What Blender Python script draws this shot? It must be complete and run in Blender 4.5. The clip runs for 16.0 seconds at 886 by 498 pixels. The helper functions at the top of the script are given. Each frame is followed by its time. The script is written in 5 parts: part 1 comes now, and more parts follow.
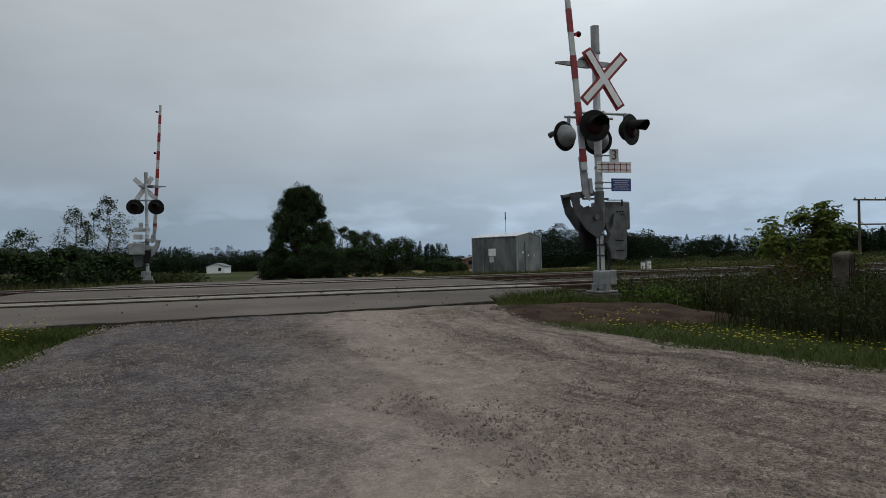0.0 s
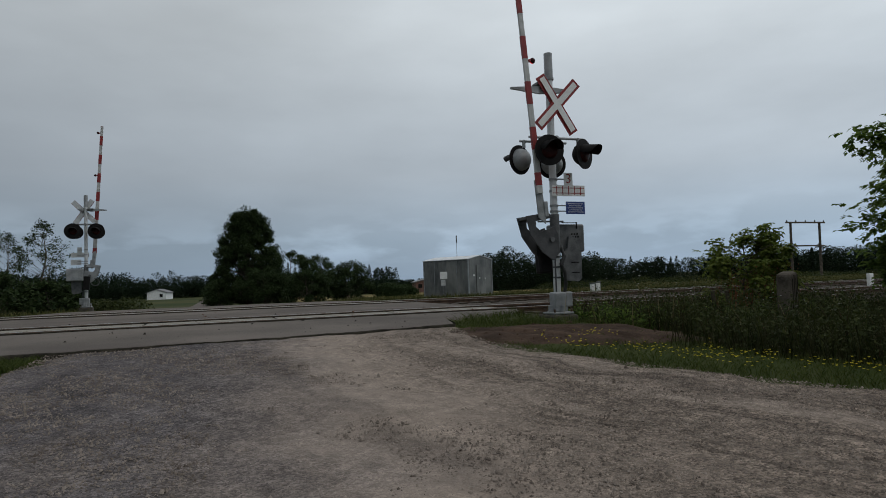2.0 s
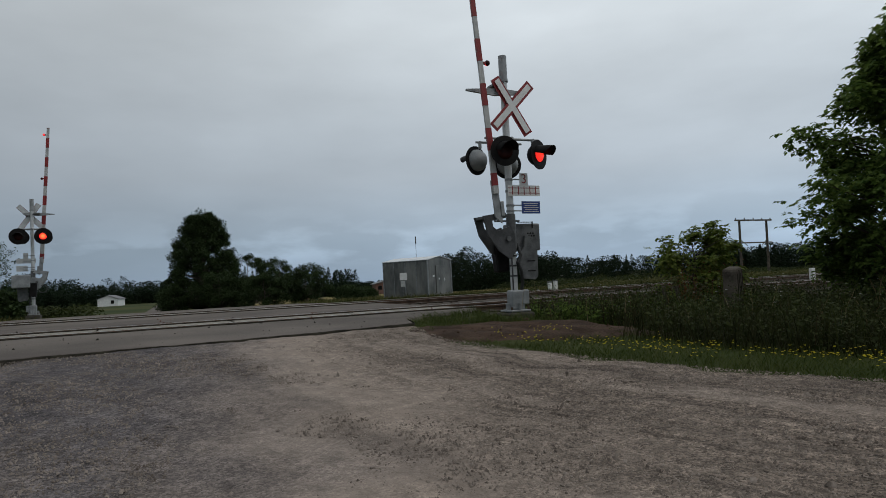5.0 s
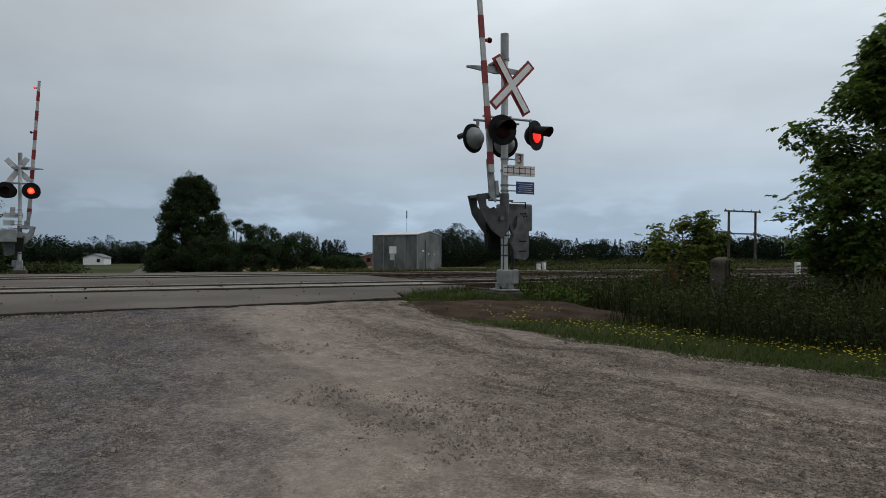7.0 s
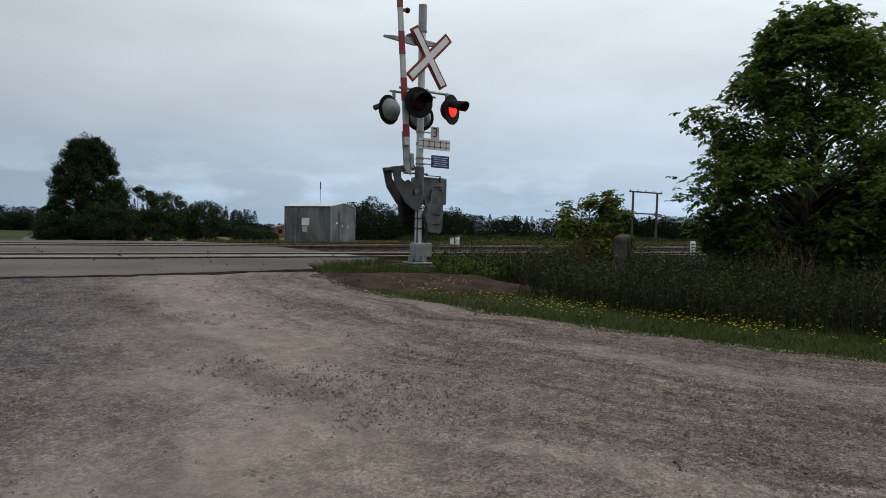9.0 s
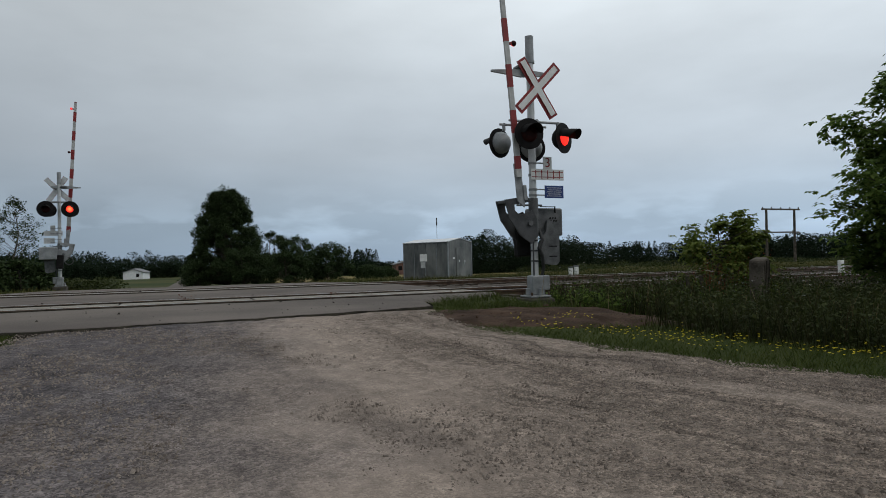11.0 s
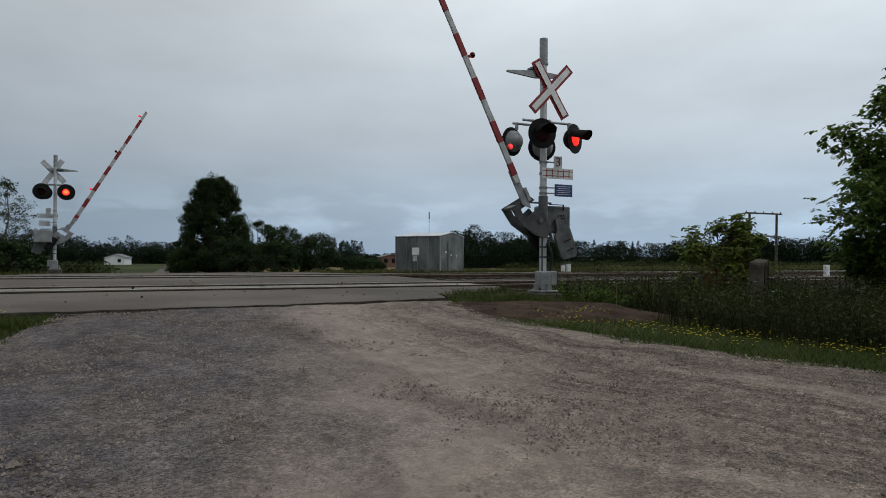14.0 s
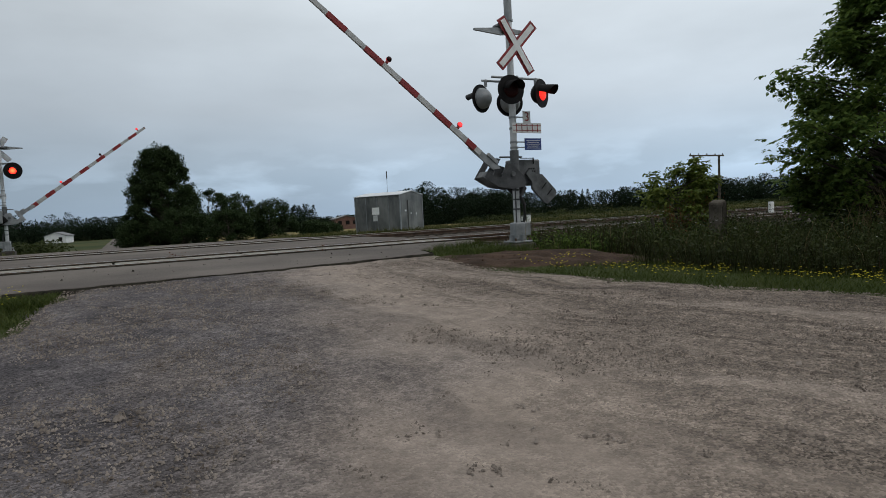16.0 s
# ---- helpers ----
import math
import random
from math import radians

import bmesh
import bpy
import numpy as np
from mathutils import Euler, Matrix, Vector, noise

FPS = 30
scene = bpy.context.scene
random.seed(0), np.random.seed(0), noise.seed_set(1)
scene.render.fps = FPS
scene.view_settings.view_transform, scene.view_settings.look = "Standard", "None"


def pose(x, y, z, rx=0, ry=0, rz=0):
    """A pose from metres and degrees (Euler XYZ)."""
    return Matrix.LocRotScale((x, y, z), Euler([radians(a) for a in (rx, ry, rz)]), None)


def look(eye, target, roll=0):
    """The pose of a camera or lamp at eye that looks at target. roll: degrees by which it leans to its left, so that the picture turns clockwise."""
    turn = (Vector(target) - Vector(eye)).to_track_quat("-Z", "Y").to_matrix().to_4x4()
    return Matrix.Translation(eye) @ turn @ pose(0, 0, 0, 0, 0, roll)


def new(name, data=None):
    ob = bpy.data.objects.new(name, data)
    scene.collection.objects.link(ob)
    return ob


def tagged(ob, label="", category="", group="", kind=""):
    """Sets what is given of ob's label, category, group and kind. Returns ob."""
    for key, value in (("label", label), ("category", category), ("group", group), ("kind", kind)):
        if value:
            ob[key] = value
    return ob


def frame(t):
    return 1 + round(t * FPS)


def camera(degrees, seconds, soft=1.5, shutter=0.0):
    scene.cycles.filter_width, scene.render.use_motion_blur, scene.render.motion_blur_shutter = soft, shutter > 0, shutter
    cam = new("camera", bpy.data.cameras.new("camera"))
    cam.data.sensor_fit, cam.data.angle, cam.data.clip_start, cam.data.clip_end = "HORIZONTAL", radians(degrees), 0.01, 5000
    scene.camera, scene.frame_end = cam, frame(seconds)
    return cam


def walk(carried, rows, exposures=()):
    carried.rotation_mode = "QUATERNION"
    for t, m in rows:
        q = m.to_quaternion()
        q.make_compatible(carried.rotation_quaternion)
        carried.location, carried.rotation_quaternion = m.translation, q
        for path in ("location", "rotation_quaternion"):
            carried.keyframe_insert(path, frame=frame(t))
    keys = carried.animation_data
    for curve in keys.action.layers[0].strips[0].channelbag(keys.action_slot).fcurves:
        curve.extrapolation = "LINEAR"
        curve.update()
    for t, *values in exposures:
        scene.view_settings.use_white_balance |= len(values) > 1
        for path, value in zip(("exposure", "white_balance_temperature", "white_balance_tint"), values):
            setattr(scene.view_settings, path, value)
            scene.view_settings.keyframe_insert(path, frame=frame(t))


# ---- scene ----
cam = camera(68.8, 16.0, 0.9)
PATH = [
    (0, (-0.376, -0.008, 1.463), (0.172, 1.915, 1.488), -1.4),
    (0.5, (-0.48, 0.063, 1.479), (0.18, 1.95, 1.537), -2.8),
    (1, (-0.523, 0.049, 1.471), (0.217, 1.907, 1.516), -3.3),
    (1.5, (-0.494, 0.063, 1.474), (0.206, 1.935, 1.556), -1.6),
    (2, (-0.506, 0.075, 1.46), (0.193, 1.946, 1.553), -1.9),
    (2.5, (-0.516, 0.045, 1.46), (0.225, 1.899, 1.582), -1.5),
    (3, (-0.476, 0.08, 1.458), (0.247, 1.94, 1.594), -2.5),
    (3.5, (-0.478, 0.051, 1.464), (0.274, 1.901, 1.581), -1.5),
    (5.8, (-0.541, -0.049, 1.425), (0.303, 1.763, 1.499), -3.1),
    (6, (-0.53, 0.006, 1.425), (0.33, 1.81, 1.49), -1.4),
    (6.5, (-0.5, 0.04, 1.42), (0.341, 1.85, 1.539), -1.3),
    (7, (-0.578, -0.051, 1.449), (0.265, 1.762, 1.464), 0.1),
    (7.5, (-0.67, -0.11, 1.432), (0.495, 1.515, 1.39), 3.1),
    (8, (-0.585, -0.069, 1.424), (0.516, 1.601, 1.411), 2.7),
    (8.5, (-0.638, -0.111, 1.435), (0.447, 1.568, 1.361), 0.8),
    (9, (-0.568, -0.065, 1.427), (0.507, 1.621, 1.365), 1.3),
    (9.5, (-0.496, 0.107, 1.443), (0.241, 1.966, 1.396), -2.0),
    (9.7, (-0.511, 0.051, 1.436), (0.262, 1.896, 1.451), -1.1),
    (11.8, (-0.464, 0.055, 1.472), (0.23, 1.93, 1.521), -1.7),
    (12, (-0.527, 0.038, 1.465), (0.107, 1.934, 1.519), -2.1),
    (12.5, (-0.577, 0.127, 1.453), (0.068, 2.019, 1.488), -3.0),
    (13, (-0.678, 0.114, 1.446), (-0.111, 2.03, 1.515), -0.7),
    (13.5, (-0.864, -0.002, 1.449), (-0.287, 1.912, 1.409), -0.8),
    (14, (-1.064, -0.045, 1.448), (-0.263, 1.787, 1.467), 0.3),
    (14.5, (-1.319, -0.033, 1.45), (-0.387, 1.736, 1.402), -3.9),
    (15, (-1.468, -0.24, 1.448), (-0.499, 1.503, 1.294), -0.9),
    (15.5, (-1.518, -0.25, 1.436), (-0.637, 1.541, 1.311), -0.3),
    (16, (-1.69, -0.229, 1.453), (-0.761, 1.539, 1.337), -3.0),
]
EXPOSURES = ((0, -0.28), (1.5, -0.4), (3.5, -0.5), (6, -0.3), (7, -0.25), (7.5, -0.15), (8.5, -0.12), (9, -0.02), (9.5, -0.08), (12, -0.28), (12.5, -0.32), (13.5, -0.3), (14.5, -0.15), (16, -0.08))
walk(cam, [(t, look(eye, target, roll)) for t, eye, target, roll in PATH], EXPOSURES)

# ---- sky and light ----
world = bpy.data.worlds.new("overcast_sky")
scene.world = world
world.use_nodes = True
wn, wl = world.node_tree.nodes, world.node_tree.links
wn.clear()
w_out = wn.new("ShaderNodeOutputWorld")
w_bg = wn.new("ShaderNodeBackground")
w_sky = wn.new("ShaderNodeTexSky")
w_sky.sky_type = "NISHITA"
w_sky.sun_disc = False
w_sky.sun_elevation, w_sky.sun_rotation = radians(48), radians(140)
w_coord = wn.new("ShaderNodeTexCoord")
w_sep = wn.new("ShaderNodeSeparateXYZ")
wl.new(w_coord.outputs["Generated"], w_sep.inputs[0])
w_ramp = wn.new("ShaderNodeValToRGB")     # cloud cover from the horizon to the zenith
wl.new(w_sep.outputs["Z"], w_ramp.inputs[0])
el = w_ramp.color_ramp.elements
el[0].position, el[0].color = 0.0, (0.265, 0.352, 0.458, 1)
el[1].position, el[1].color = 0.75, (0.62, 0.66, 0.685, 1)
for p, c in ((0.06, (0.29, 0.37, 0.458, 1)), (0.16, (0.38, 0.432, 0.484, 1)), (0.36, (0.505, 0.55, 0.582, 1))):
    e = el.new(p)
    e.color = c
w_map = wn.new("ShaderNodeMapping")
w_map.inputs["Scale"].default_value = (1.6, 1.6, 4.5)
wl.new(w_coord.outputs["Generated"], w_map.inputs[0])
w_noise = wn.new("ShaderNodeTexNoise")
w_noise.inputs["Scale"].default_value = 1.7
w_noise.inputs["Detail"].default_value = 6
w_noise.inputs["Roughness"].default_value = 0.5
wl.new(w_map.outputs[0], w_noise.inputs["Vector"])
w_mr = wn.new("ShaderNodeMapRange")
w_mr.inputs[1].default_value, w_mr.inputs[2].default_value = 0.3, 0.72
w_mr.inputs[3].default_value, w_mr.inputs[4].default_value = 0.9, 1.13
wl.new(w_noise.outputs["Fac"], w_mr.inputs[0])
w_mul = wn.new("ShaderNodeVectorMath")
w_mul.operation = "MULTIPLY"
wl.new(w_ramp.outputs[0], w_mul.inputs[0])
wl.new(w_mr.outputs[0], w_mul.inputs[1])
w_sc = wn.new("ShaderNodeVectorMath")
w_sc.operation = "SCALE"
w_sc.inputs["Scale"].default_value = 0.06
wl.new(w_sky.outputs[0], w_sc.inputs[0])
w_mix = wn.new("ShaderNodeMix")
w_mix.data_type = "RGBA"
w_mix.inputs[0].default_value = 0.93
wl.new(w_sc.outputs[0], w_mix.inputs["A"])
w_dot = wn.new("ShaderNodeVectorMath")      # thinner cloud, hence lighter, towards the sun's side
w_dot.operation = "DOT_PRODUCT"
w_dot.inputs[1].default_value = (0.80, 0.30, 0.52)
wl.new(w_coord.outputs["Generated"], w_dot.inputs[0])
w_lift = wn.new("ShaderNodeMapRange")
w_lift.inputs[1].default_value, w_lift.inputs[2].default_value = 0.1, 1.0
w_lift.inputs[3].default_value, w_lift.inputs[4].default_value = 0.98, 1.85
wl.new(w_dot.outputs["Value"], w_lift.inputs[0])
w_map2 = wn.new("ShaderNodeMapping")      # pale cloud heads low over the horizon
w_map2.inputs["Scale"].default_value = (5.0, 5.0, 16.0)
wl.new(w_coord.outputs["Generated"], w_map2.inputs[0])
w_puff = wn.new("ShaderNodeTexNoise")
w_puff.inputs["Scale"].default_value, w_puff.inputs["Detail"].default_value = 1.5, 5
wl.new(w_map2.outputs[0], w_puff.inputs["Vector"])
w_pr = wn.new("ShaderNodeMapRange")
w_pr.inputs[1].default_value, w_pr.inputs[2].default_value = 0.47, 0.6
wl.new(w_puff.outputs["Fac"], w_pr.inputs[0])
w_low = wn.new("ShaderNodeMapRange")
w_low.inputs[1].default_value, w_low.inputs[2].default_value = 0.12, 0.045
wl.new(w_sep.outputs["Z"], w_low.inputs[0])
w_pm = wn.new("ShaderNodeMath")
w_pm.operation = "MULTIPLY"
w_base = wn.new("ShaderNodeMapRange")      # the heads end above a blue-grey band
w_base.inputs[1].default_value, w_base.inputs[2].default_value = 0.022, 0.045
wl.new(w_sep.outputs["Z"], w_base.inputs[0])
w_band = wn.new("ShaderNodeMath")
w_band.operation = "MULTIPLY"
wl.new(w_low.outputs[0], w_band.inputs[0])
wl.new(w_base.outputs[0], w_band.inputs[1])
wl.new(w_pr.outputs[0], w_pm.inputs[0])
wl.new(w_band.outputs[0], w_pm.inputs[1])
w_padd = wn.new("ShaderNodeMath")
w_padd.operation = "MULTIPLY_ADD"
w_padd.inputs[1].default_value = 0.42
wl.new(w_pm.outputs[0], w_padd.inputs[0])
wl.new(w_lift.outputs[0], w_padd.inputs[2])
w_fin = wn.new("ShaderNodeVectorMath")
w_fin.operation = "SCALE"
wl.new(w_mul.outputs[0], w_fin.inputs[0])
wl.new(w_padd.outputs[0], w_fin.inputs["Scale"])
wl.new(w_fin.outputs[0], w_mix.inputs["B"])
wl.new(w_mix.outputs["Result"], w_bg.inputs[0])
w_bg.inputs[1].default_value = 1.0
wl.new(w_bg.outputs[0], w_out.inputs[0])
sun_data = bpy.data.lights.new("sun", "SUN")
sun_data.energy, sun_data.angle, sun_data.color = 0.5, radians(25), (1, 0.95, 0.88)
sun = new("sun", sun_data)
sun.matrix_world = look((30, -40, 60), (0, 0, 0))
scene.view_settings.exposure = 0.0


# ---- materials ----
def material(name, c1, c2, scale=8.0, rough=0.8, metal=0.0, bump=0.2, fine=60.0, spread=0.35, coat=0.0, spec=0.5, stretch=(1, 1, 1)):
    """Two colours mixed by a coarse and a fine noise in object space, with fine relief."""
    m = bpy.data.materials.new(name)
    m.use_nodes = True
    n, l = m.node_tree.nodes, m.node_tree.links
    b = n["Principled BSDF"]
    tc = n.new("ShaderNodeTexCoord")
    a = n.new("ShaderNodeTexNoise")
    a.inputs["Scale"].default_value, a.inputs["Detail"].default_value = scale, 5
    f = n.new("ShaderNodeTexNoise")
    f.inputs["Scale"].default_value, f.inputs["Detail"].default_value = fine, 3
    mp = n.new("ShaderNodeMapping")
    mp.inputs["Scale"].default_value = stretch
    l.new(tc.outputs["Object"], mp.inputs[0])
    for t in (a, f):
        l.new(mp.outputs[0], t.inputs["Vector"])
    add = n.new("ShaderNodeMath")
    add.operation = "MULTIPLY_ADD"
    add.inputs[1].default_value = spread
    l.new(f.outputs["Fac"], add.inputs[0])
    l.new(a.outputs["Fac"], add.inputs[2])
    mr = n.new("ShaderNodeMapRange")
    mr.inputs[1].default_value, mr.inputs[2].default_value = 0.32 + spread * 0.5, 0.68 + spread * 0.5
    l.new(add.outputs[0], mr.inputs[0])
    mix = n.new("ShaderNodeMix")
    mix.data_type = "RGBA"
    mix.inputs["A"].default_value, mix.inputs["B"].default_value = (*c1, 1), (*c2, 1)
    l.new(mr.outputs[0], mix.inputs[0])
    l.new(mix.outputs["Result"], b.inputs["Base Color"])
    b.inputs["Roughness"].default_value, b.inputs["Metallic"].default_value = rough, metal
    b.inputs["Coat Weight"].default_value = coat
    b.inputs["Specular IOR Level"].default_value = 0.08 if rough >= 0.85 else spec
    if bump:
        bp = n.new("ShaderNodeBump")
        bp.inputs["Strength"].default_value, bp.inputs["Distance"].default_value = bump, 0.01
        l.new(add.outputs[0], bp.inputs["Height"])
        l.new(bp.outputs[0], b.inputs["Normal"])
    return m


def leafy(name, c1, c2, rough=0.7, trans=0.25):
    """Foliage: each leaf or blade takes its own tint; light passes partly through."""
    m = bpy.data.materials.new(name)
    m.use_nodes = True
    n, l = m.node_tree.nodes, m.node_tree.links
    b = n["Principled BSDF"]
    g = n.new("ShaderNodeNewGeometry")
    mix = n.new("ShaderNodeMix")
    mix.data_type = "RGBA"
    mix.inputs["A"].default_value, mix.inputs["B"].default_value = (*c1, 1), (*c2, 1)
    l.new(g.outputs["Random Per Island"], mix.inputs[0])
    l.new(mix.outputs["Result"], b.inputs["Base Color"])
    b.inputs["Roughness"].default_value = rough
    b.inputs["Specular IOR Level"].default_value = 0.12
    tr = n.new("ShaderNodeBsdfTranslucent")
    l.new(mix.outputs["Result"], tr.inputs[0])
    ms = n.new("ShaderNodeMixShader")
    ms.inputs[0].default_value = trans
    l.new(b.outputs[0], ms.inputs[1])
    l.new(tr.outputs[0], ms.inputs[2])
    l.new(ms.outputs[0], n["Material Output"].inputs[0])
    return m


def glowing(name, core, rim, strength, radius):
    """A lit lens: hot in the middle, deep red at the rim."""
    m = bpy.data.materials.new(name)
    m.use_nodes = True
    n, l = m.node_tree.nodes, m.node_tree.links
    b = n["Principled BSDF"]
    tc = n.new("ShaderNodeTexCoord")
    sp = n.new("ShaderNodeSeparateXYZ")
    l.new(tc.outputs["Object"], sp.inputs[0])
    cb = n.new("ShaderNodeCombineXYZ")
    l.new(sp.outputs["X"], cb.inputs["X"])
    l.new(sp.outputs["Z"], cb.inputs["Z"])
    ln = n.new("ShaderNodeVectorMath")
    ln.operation = "LENGTH"
    l.new(cb.outputs[0], ln.inputs[0])
    mr = n.new("ShaderNodeMapRange")
    mr.inputs[1].default_value, mr.inputs[2].default_value = radius * 0.15, radius * 0.85
    l.new(ln.outputs["Value"], mr.inputs[0])
    mix = n.new("ShaderNodeMix")
    mix.data_type = "RGBA"
    mix.inputs["A"].default_value, mix.inputs["B"].default_value = (*core, 1), (*rim, 1)
    l.new(mr.outputs[0], mix.inputs[0])
    b.inputs["Base Color"].default_value = (0.3, 0.01, 0.01, 1)
    l.new(mix.outputs["Result"], b.inputs["Emission Color"])
    b.inputs["Emission Strength"].default_value = strength
    return m


def gravel_surface():
    """Compacted tan dirt in the wheel paths, coarse grey stone beside them, and speckle of single stones."""
    m = bpy.data.materials.new("gravel")
    m.use_nodes = True
    n, l = m.node_tree.nodes, m.node_tree.links
    b = n["Principled BSDF"]
    tc = n.new("ShaderNodeTexCoord")

    def tex(scale, detail, stretch=(1, 1, 1), turn=0.0):
        mp = n.new("ShaderNodeMapping")
        mp.inputs["Scale"].default_value = stretch
        mp.inputs["Rotation"].default_value = (0, 0, radians(turn))
        l.new(tc.outputs["Object"], mp.inputs[0])
        t = n.new("ShaderNodeTexNoise")
        t.inputs["Scale"].default_value, t.inputs["Detail"].default_value = scale, detail
        l.new(mp.outputs[0], t.inputs["Vector"])
        return t.outputs["Fac"]

    def ranged(v, lo, hi, a=0.0, c=1.0):
        r = n.new("ShaderNodeMapRange")
        for i, q in enumerate((lo, hi, a, c)):
            r.inputs[i + 1].default_value = q
        l.new(v, r.inputs[0])
        return r.outputs[0]

    def maths(op, p, q):
        k = n.new("ShaderNodeMath")
        k.operation = op
        for i, w in enumerate((p, q)):
            if isinstance(w, (int, float)):
                k.inputs[i].default_value = w
            else:
                l.new(w, k.inputs[i])
        return k.outputs[0]

    def blend(f, p, q, mode="MIX"):
        k = n.new("ShaderNodeMix")
        k.data_type = "RGBA"
        k.blend_type = mode
        for key, w in ((0, f), ("A", p), ("B", q)):
            if isinstance(w, tuple):
                k.inputs[key].default_value = (*w, 1)
            elif isinstance(w, (int, float)):
                k.inputs[key].default_value = w
            else:
                l.new(w, k.inputs[key])
        return k.outputs["Result"]

    sp = n.new("ShaderNodeSeparateXYZ")       # the share across the drive, and the distance along it
    l.new(tc.outputs["UV"], sp.inputs[0])
    lane, along = sp.outputs["X"], sp.outputs["Y"]

    def streaks(across, length, detail, wander):
        cb = n.new("ShaderNodeCombineXYZ")
        l.new(maths("MULTIPLY", maths("ADD", lane, maths("MULTIPLY", tex(0.45, 2), wander)), across), cb.inputs[0])
        l.new(maths("MULTIPLY", along, length), cb.inputs[1])
        t = n.new("ShaderNodeTexNoise")
        t.inputs["Scale"].default_value, t.inputs["Detail"].default_value = 1.0, detail
        t.inputs["Roughness"].default_value = 0.55
        l.new(cb.outputs[0], t.inputs["Vector"])
        return t.outputs["Fac"]

    wheel = streaks(14.0, 0.22, 5, 0.12)      # wheel paths follow the bend of the drive
    fine_wheel = streaks(58.0, 0.5, 5, 0.12)
    shift = maths("SUBTRACT", lane, maths("MULTIPLY", along, 0.042))
    ragged = maths("ADD", maths("MULTIPLY", maths("SUBTRACT", tex(0.6, 5), 0.5), 0.42), maths("MULTIPLY", maths("SUBTRACT", wheel, 0.5), 0.22))
    place = maths("ADD", maths("ADD", shift, ragged), ranged(along, 0.5, 3.5, 0.15, 0.0))
    tan = ranged(place, 0.06, 0.34)
    coarse = maths("MULTIPLY", ranged(maths("ADD", place, maths("MULTIPLY", maths("SUBTRACT", wheel, 0.5), 0.5)), 0.34, 0.52), ranged(wheel, 0.60, 0.46, 0.35, 1.0))
    streak = wheel
    base = blend(ranged(wheel, 0.34, 0.62), (0.205, 0.165, 0.136), (0.292, 0.237, 0.197))
    grey = blend(ranged(tex(1.6, 5), 0.35, 0.65), (0.071, 0.063, 0.066), (0.140, 0.123, 0.122))
    rubble = blend(ranged(fine_wheel, 0.36, 0.62), (0.092, 0.072, 0.058), (0.206, 0.164, 0.132))
    col = blend(tan, grey, blend(coarse, base, rubble))
    mid = ranged(tex(7, 6), 0.3, 0.7, 0.82, 1.17)
    v = n.new("ShaderNodeTexVoronoi")
    v.inputs["Scale"].default_value = 78
    l.new(tc.outputs["Object"], v.inputs["Vector"])
    v2 = n.new("ShaderNodeTexVoronoi")
    v2.inputs["Scale"].default_value = 21
    l.new(tc.outputs["Object"], v2.inputs["Vector"])
    sv = n.new("ShaderNodeSeparateColor")
    l.new(v.outputs["Color"], sv.inputs[0])
    sv2 = n.new("ShaderNodeSeparateColor")
    l.new(v2.outputs["Color"], sv2.inputs[0])
    speck = maths("MULTIPLY", ranged(sv.outputs[0], 0, 1, 0.36, 1.64), ranged(sv2.outputs[0], 0.0, 1.0, 0.72, 1.28))
    loose = maths("MAXIMUM", coarse, ranged(tan, 0.2, 0.9, 0.8, 0.0))
    firm = ranged(loose, 0.0, 1.0, 0.19, 1.05)       # rolled wheel paths show fewer single stones
    speck = maths("ADD", 1.0, maths("MULTIPLY", maths("SUBTRACT", speck, 1.0), firm))
    k = maths("MULTIPLY", mid, speck)
    out = n.new("ShaderNodeVectorMath")
    out.operation = "SCALE"
    l.new(col, out.inputs[0])
    l.new(k, out.inputs["Scale"])
    l.new(out.outputs[0], b.inputs["Base Color"])
    b.inputs["Roughness"].default_value = 0.95
    b.inputs["Specular IOR Level"].default_value = 0.2
    bp = n.new("ShaderNodeBump")
    bp.inputs["Strength"].default_value, bp.inputs["Distance"].default_value = 0.8, 0.015
    grit = maths("MULTIPLY", maths("SUBTRACT", 1.0, v.outputs["Distance"]), ranged(loose, 0.0, 1.0, 0.25, 1.0))
    hgt = maths("ADD", grit, maths("ADD", maths("MULTIPLY", tex(30, 5), ranged(loose, 0.0, 1.0, 0.45, 1.1)), maths("MULTIPLY", fine_wheel, 1.6)))
    l.new(hgt, bp.inputs["Height"])
    l.new(bp.outputs[0], b.inputs["Normal"])
    return m


M_GRAVEL = gravel_surface()
M_STONE = material("loose_stone", (0.085, 0.068, 0.057), (0.29, 0.245, 0.21), 9.0, 0.9, 0, 0.3, 60.0)
M_FIELD = material("field", (0.028, 0.042, 0.011), (0.07, 0.07, 0.025), 0.05, 0.95, 0, 0.3, 1.5, 0.4)
M_ASPHALT = material("worn_asphalt", (0.100, 0.086, 0.077), (0.162, 0.140, 0.123), 0.55, 0.9, 0, 0.35, 70.0, 0.7)
M_FOOT = material("damp_stained_concrete", (0.045, 0.04, 0.034), (0.11, 0.10, 0.085), 5.0, 0.9, 0, 0.4, 40.0)
M_CONCRETE = material("crossing_concrete", (0.185, 0.168, 0.142), (0.28, 0.258, 0.222), 2.0, 0.85, 0, 0.25, 60.0)
M_RUST = material("rusty_rail", (0.05, 0.03, 0.02), (0.12, 0.075, 0.05), 6.0, 0.7, 0.4, 0.2)
M_RAILTOP = material("polished_railhead", (0.42, 0.40, 0.37), (0.58, 0.55, 0.51), 5.0, 0.32, 0.85, 0.03)
